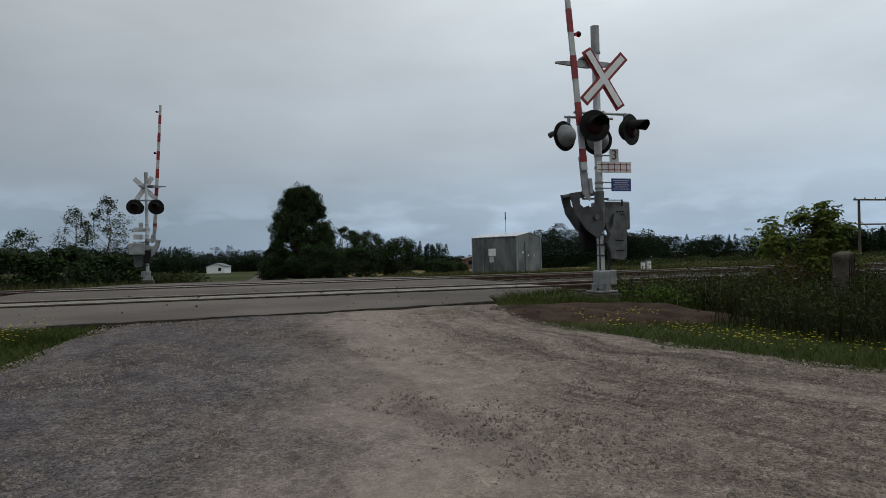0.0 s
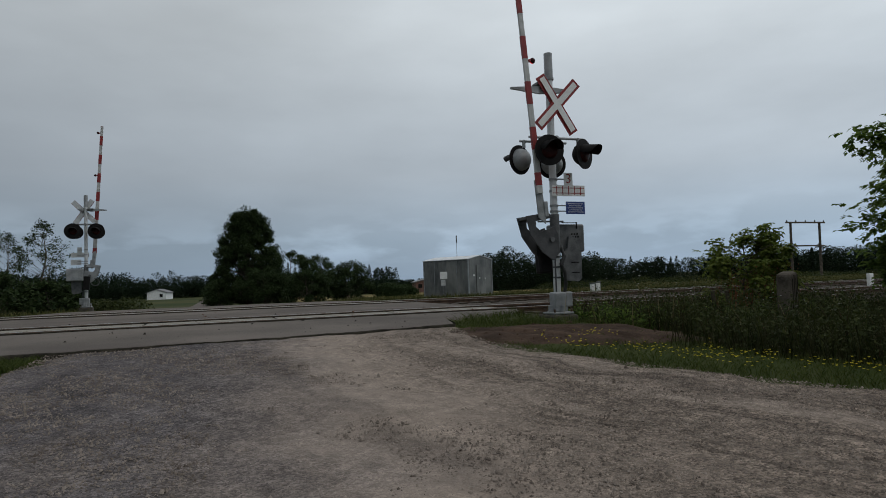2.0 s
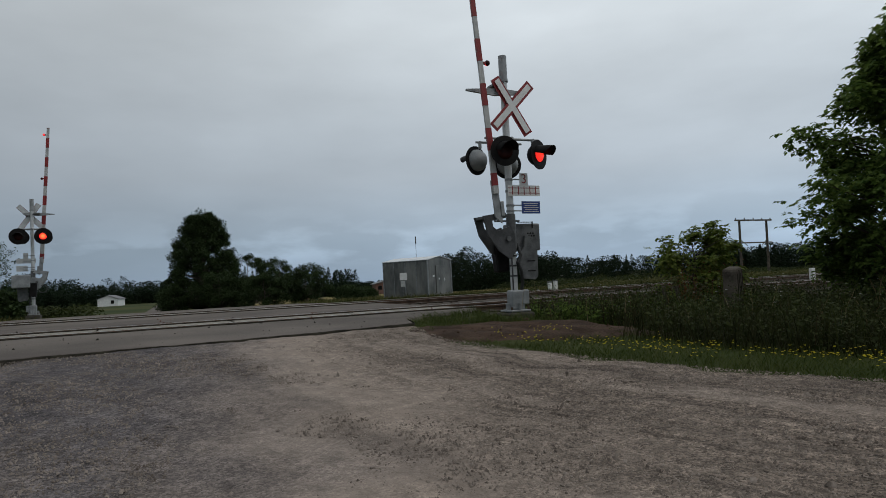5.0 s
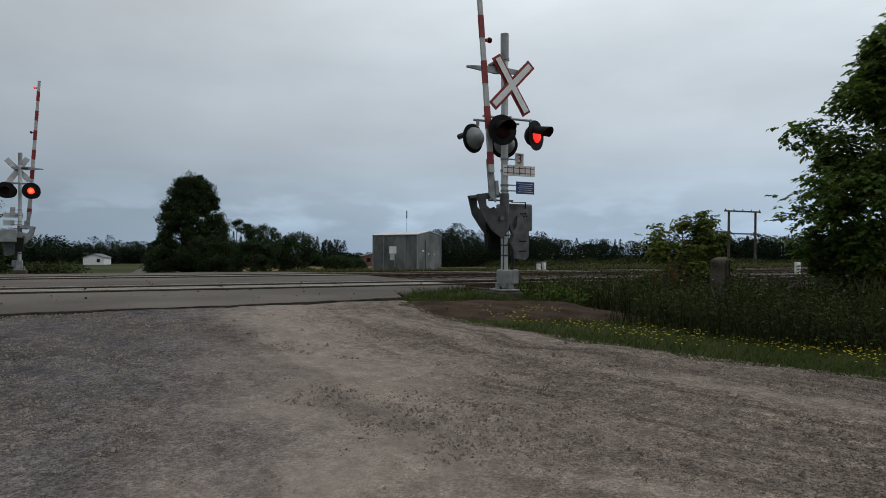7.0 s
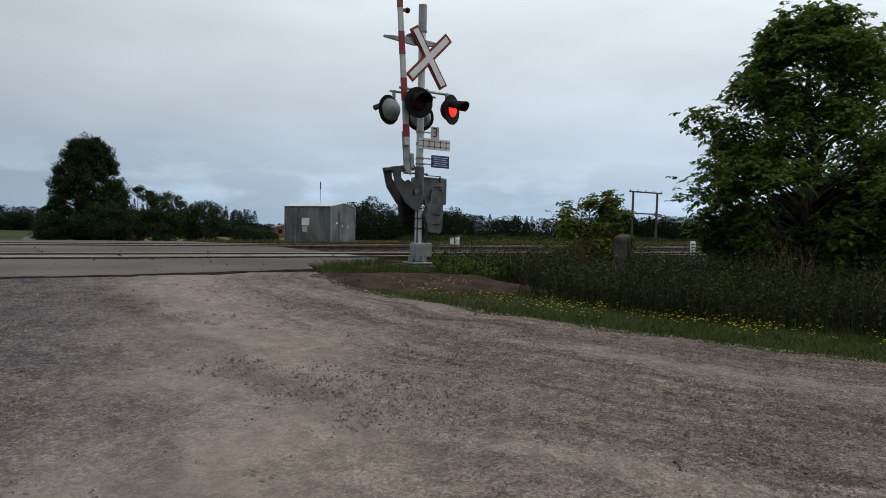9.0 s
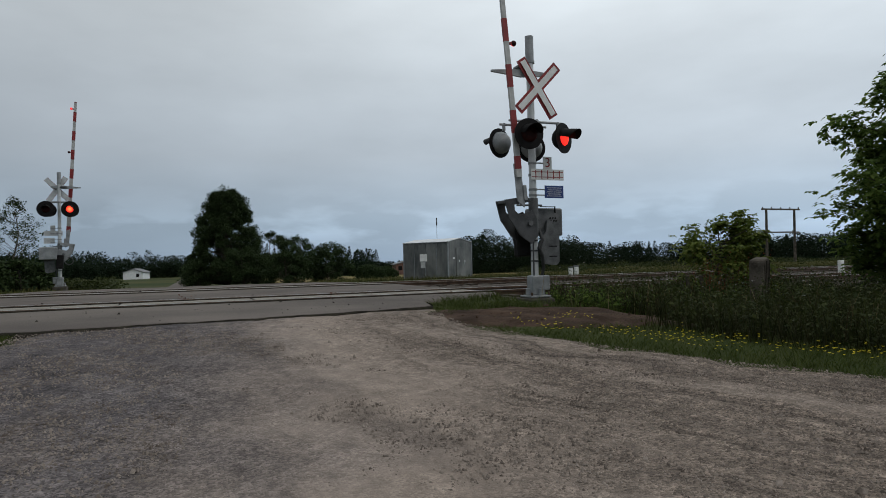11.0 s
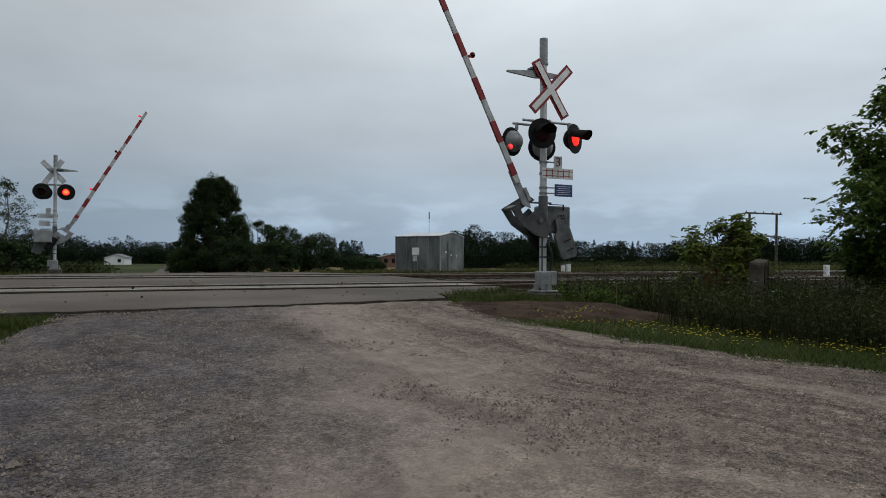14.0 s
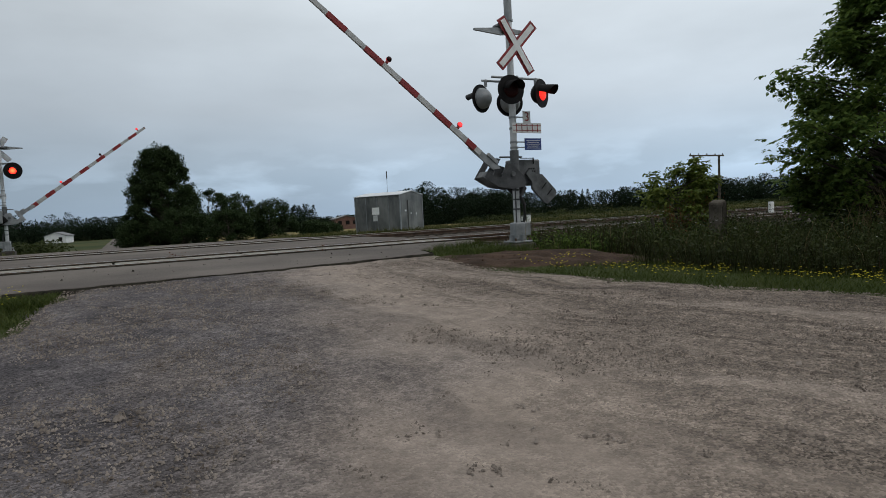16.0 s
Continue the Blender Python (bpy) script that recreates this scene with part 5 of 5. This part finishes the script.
def flowers(name, label, n, xr, yr, keep, h, size, mat, seed):
    r = np.random.default_rng(seed)
    x, y = verge_points(n, r, xr, yr, keep)
    z = height(x, y) + r.uniform(*h, len(x))
    pieces = []
    for k in range(5):
        a = k * 2 * math.pi / 5 + r.uniform(0, 0.6, len(x))
        d = np.stack([np.cos(a), np.sin(a), np.full(len(x), 0.45)], 1)
        pieces.append(leaf_quads(np.stack([x, y, z], 1), size * r.uniform(0.7, 1.3, len(x)), np.full(len(x), size * 0.8), d, np.tile(np.array([[0, 0, 1.0]]), (len(x), 1))))
    v, f = join(pieces)
    return tagged(raw(name, v, f, mat), label, "flowers", kind="stuff")


flowers("yellow_flowers", "small yellow flowers scattered in the verge grass", 26000, (3.0, 15), (-3, 8.5), lambda x, y: (right_gap(x, y) > -0.08) & (right_gap(x, y) < 0.72) & (soft_noise(x, y, 2.3, 5.0) + 0.6 * soft_noise(x, y, 6.1, 1.0) > 0.1) & ~dirt(x, y), (0.10, 0.17), 0.0145, M_FLOWER, 301)
flowers("yellow_flowers", "small yellow flowers in the grass by the apron", 2600, (-6.5, -2.3), (3, 7.6), lambda x, y: x < table(y, LEFT) - 0.15, (0.1, 0.22), 0.016, M_FLOWER, 302)
flowers("white_flowers", "scattered pale flower heads above the weeds", 240, (4.5, 15), (0, 10.8), lambda x, y: right_gap(x, y) > 1.3, (0.4, 0.8), 0.022, M_PETALW, 303)

# bare soil below the signal mast
dv = []
us, vs_ = np.linspace(0, 1, 14), np.linspace(0, 2 * math.pi, 48, endpoint=False)
for u in us:
    for a in vs_:
        k = 1.08 + 0.08 * math.sin(3 * a + 1) + 0.05 * math.sin(7 * a)
        x = 4.15 + 1.95 * u * k * math.cos(a)
        y = 7.55 - 0.25 * (x - 4.15) + 0.92 * u * k * math.sin(a)
        dv.append((x, y, float(height(x, y)) + 0.03 * (1 - u ** 2) - 0.04 * u ** 4 + 0.015 * float(soft_noise(x, y, 6.0))))
df = [(i * 48 + j, i * 48 + (j + 1) % 48, (i + 1) * 48 + (j + 1) % 48, (i + 1) * 48 + j) for i in range(13) for j in range(48)]
tagged(raw("bare_soil", dv, df, M_SOIL, None, True), "patch of bare brown soil and rubble below the signal", "soil", kind="structure")


def stones(name, label, n, xr, yr, keep, size, lift, mat, seed):
    """Angular stones: jittered, ridged blocks, half sunk."""
    r = np.random.default_rng(seed)
    x, y = verge_points(n, r, xr, yr, keep)
    n = len(x)
    s = size[0] + (size[1] - size[0]) * r.random(n) ** 3
    o = np.array([(1, 0, -0.35), (0, 1, -0.35), (-1, 0, -0.35), (0, -1, -0.35), (0.35, 0.1, 0.7), (-0.35, -0.1, 0.65)], float)
    v = o[None] * s[:, None, None] * r.uniform(0.6, 1.2, (n, 6, 3)) + r.normal(size=(n, 6, 3)) * s[:, None, None] * 0.16
    a = r.uniform(0, 6.28, n)
    c, sn = np.cos(a)[:, None], np.sin(a)[:, None]
    vx, vy = v[..., 0] * c - v[..., 1] * sn, v[..., 0] * sn + v[..., 1] * c
    v = np.stack([vx + x[:, None], vy + y[:, None], v[..., 2] + (height(x, y) + lift + s * 0.2)[:, None]], 2).reshape(-1, 3)
    t = np.array([(0, 1, 4), (1, 5, 4), (1, 2, 5), (2, 3, 5), (3, 4, 5), (3, 0, 4)])
    f = (np.arange(n)[:, None, None] * 6 + t[None]).reshape(-1, 3)
    return tagged(raw(name, v, f, mat), label, "stones", kind="stuff")


def on_drive(x, y):
    return (x > table(y, LEFT) + 0.05) & (x < table(y, RIGHT) - 0.06)


def unrolled(x, y):
    """Where no wheels roll: the grey side of the drive and the outside of its bend."""
    u = (x - table(y, LEFT)) / (table(y, RIGHT) - table(y, LEFT)) - 0.042 * y + 0.09 * soft_noise(x, y, 0.9, 7.0)
    return on_drive(x, y) & ((u < 0.16) | (u > 0.40) | (soft_noise(x, y, 9.0, 2.0) > 1.0))


stones("loose_gravel", "loose angular gravel on the drive", 190000, (-3.4, 9), (0.3, 8.3), unrolled, (0.0035, 0.013), 0.012, M_STONE, 401)
stones("loose_gravel", "larger loose stones on the drive", 620, (-3.5, 9), (-1, 8.2), on_drive, (0.008, 0.032), 0.012, M_STONE, 402)
stones("rubble", "stones on the bare soil below the signal", 200, (2.9, 6.2), (6.9, 8.7), dirt, (0.006, 0.03), 0.02, M_SOIL, 403)
stones("ballast_stones", "crushed stone beside the crossing", 5000, (5.7, 16), (11.0, 16.2), lambda x, y: (np.abs(y - 12.36) > 0.12) & (np.abs(y - 13.87) > 0.12), (0.02, 0.05), -0.09, M_BALLAST, 404)
stones("apron_crumbs", "weeds and crumbs of asphalt on the crossing", 260, (-6, 5.4), (8.4, 15), lambda x, y: y > asphalt_front(np.minimum(x, 3.0)) + 0.05, (0.008, 0.03), 0.016, M_GAP, 405)
broad_weeds("track_weeds", "small weeds growing along the flangeways", 34, (-6, 5.4), (12.15, 14.1), lambda x, y: (np.abs(y - 12.2) < 0.1) | (np.abs(y - 14.0) < 0.12), (0.05, 0.16), 0.06, M_RUSSET, 406)


# ---- what moves ----
def lens_rows(on_times, off_times, lit, hold_from, spot):
    """The lens makes half a turn at each change; on_times and off_times are merged in time order."""
    changes = sorted([(t, 1) for t in on_times] + [(t, 0) for t in off_times])
    a = lit + 180
    rows = [(0.0, a)]
    for t, on in changes:
        for k, dt in enumerate((-0.0667, -0.0333, 0.0, 0.0333)):
            rows.append((t + dt, a + 60 * k))
        a += 180
    rows.append((16.0 + 0.0334 if rows[-1][0] >= 16.0 else 16.0, a))
    return [(t, pose(*spot, 0, 0, ang)) for t, ang in rows]


ARM_NEAR = ((0, 4.6), (11.9, 4.6), (12.2, 5.4), (12.5, 8.2), (13, 14.4), (13.5, 20.5), (14, 26.3), (14.5, 32.0), (15, 38.2), (15.5, 44.4), (16, 50.7))
ARM_FAR = ((0, 3.4), (11.7, 3.4), (12, 4.9), (12.5, 11.8), (13, 18.0), (13.5, 23.8), (14, 29.5), (14.5, 35.8), (15, 42.1), (15.5, 48.3), (16, 53.6))


def motions():
    for arm, spot, rows in ((near_arm, PIVOT, ARM_NEAR), (far_arm, PIVOT_FAR, ARM_FAR)):
        walk(arm, [(t, pose(*spot, 0, -a, 0)) for t, a in rows])
    for weight, rows in zip(WEIGHTS, (ARM_NEAR, ARM_FAR)):
        walk(weight, [(t, pose(*WEIGHT_SPOT, 0, 4.6 - a, 0)) for t, a in rows])
    first = [4 + 11 / 30 + k for k in range(12)]       # one lamp of each pair lights, and half a second later the other
    second = [4 + 26 / 30 + k for k in range(12)]
    for lens, lit in LENSES["C"]:
        walk(lens, lens_rows(first, second, lit, 0, tuple(lens.matrix_basis.translation)))
    for lens, lit in LENSES["R"]:
        walk(lens, lens_rows(second, first[1:], lit, 0, tuple(lens.matrix_basis.translation)))
    for lens, lit in STEADY:
        walk(lens, lens_rows([4 + 11 / 30], [], lit, 0, tuple(lens.matrix_basis.translation)))


motions()
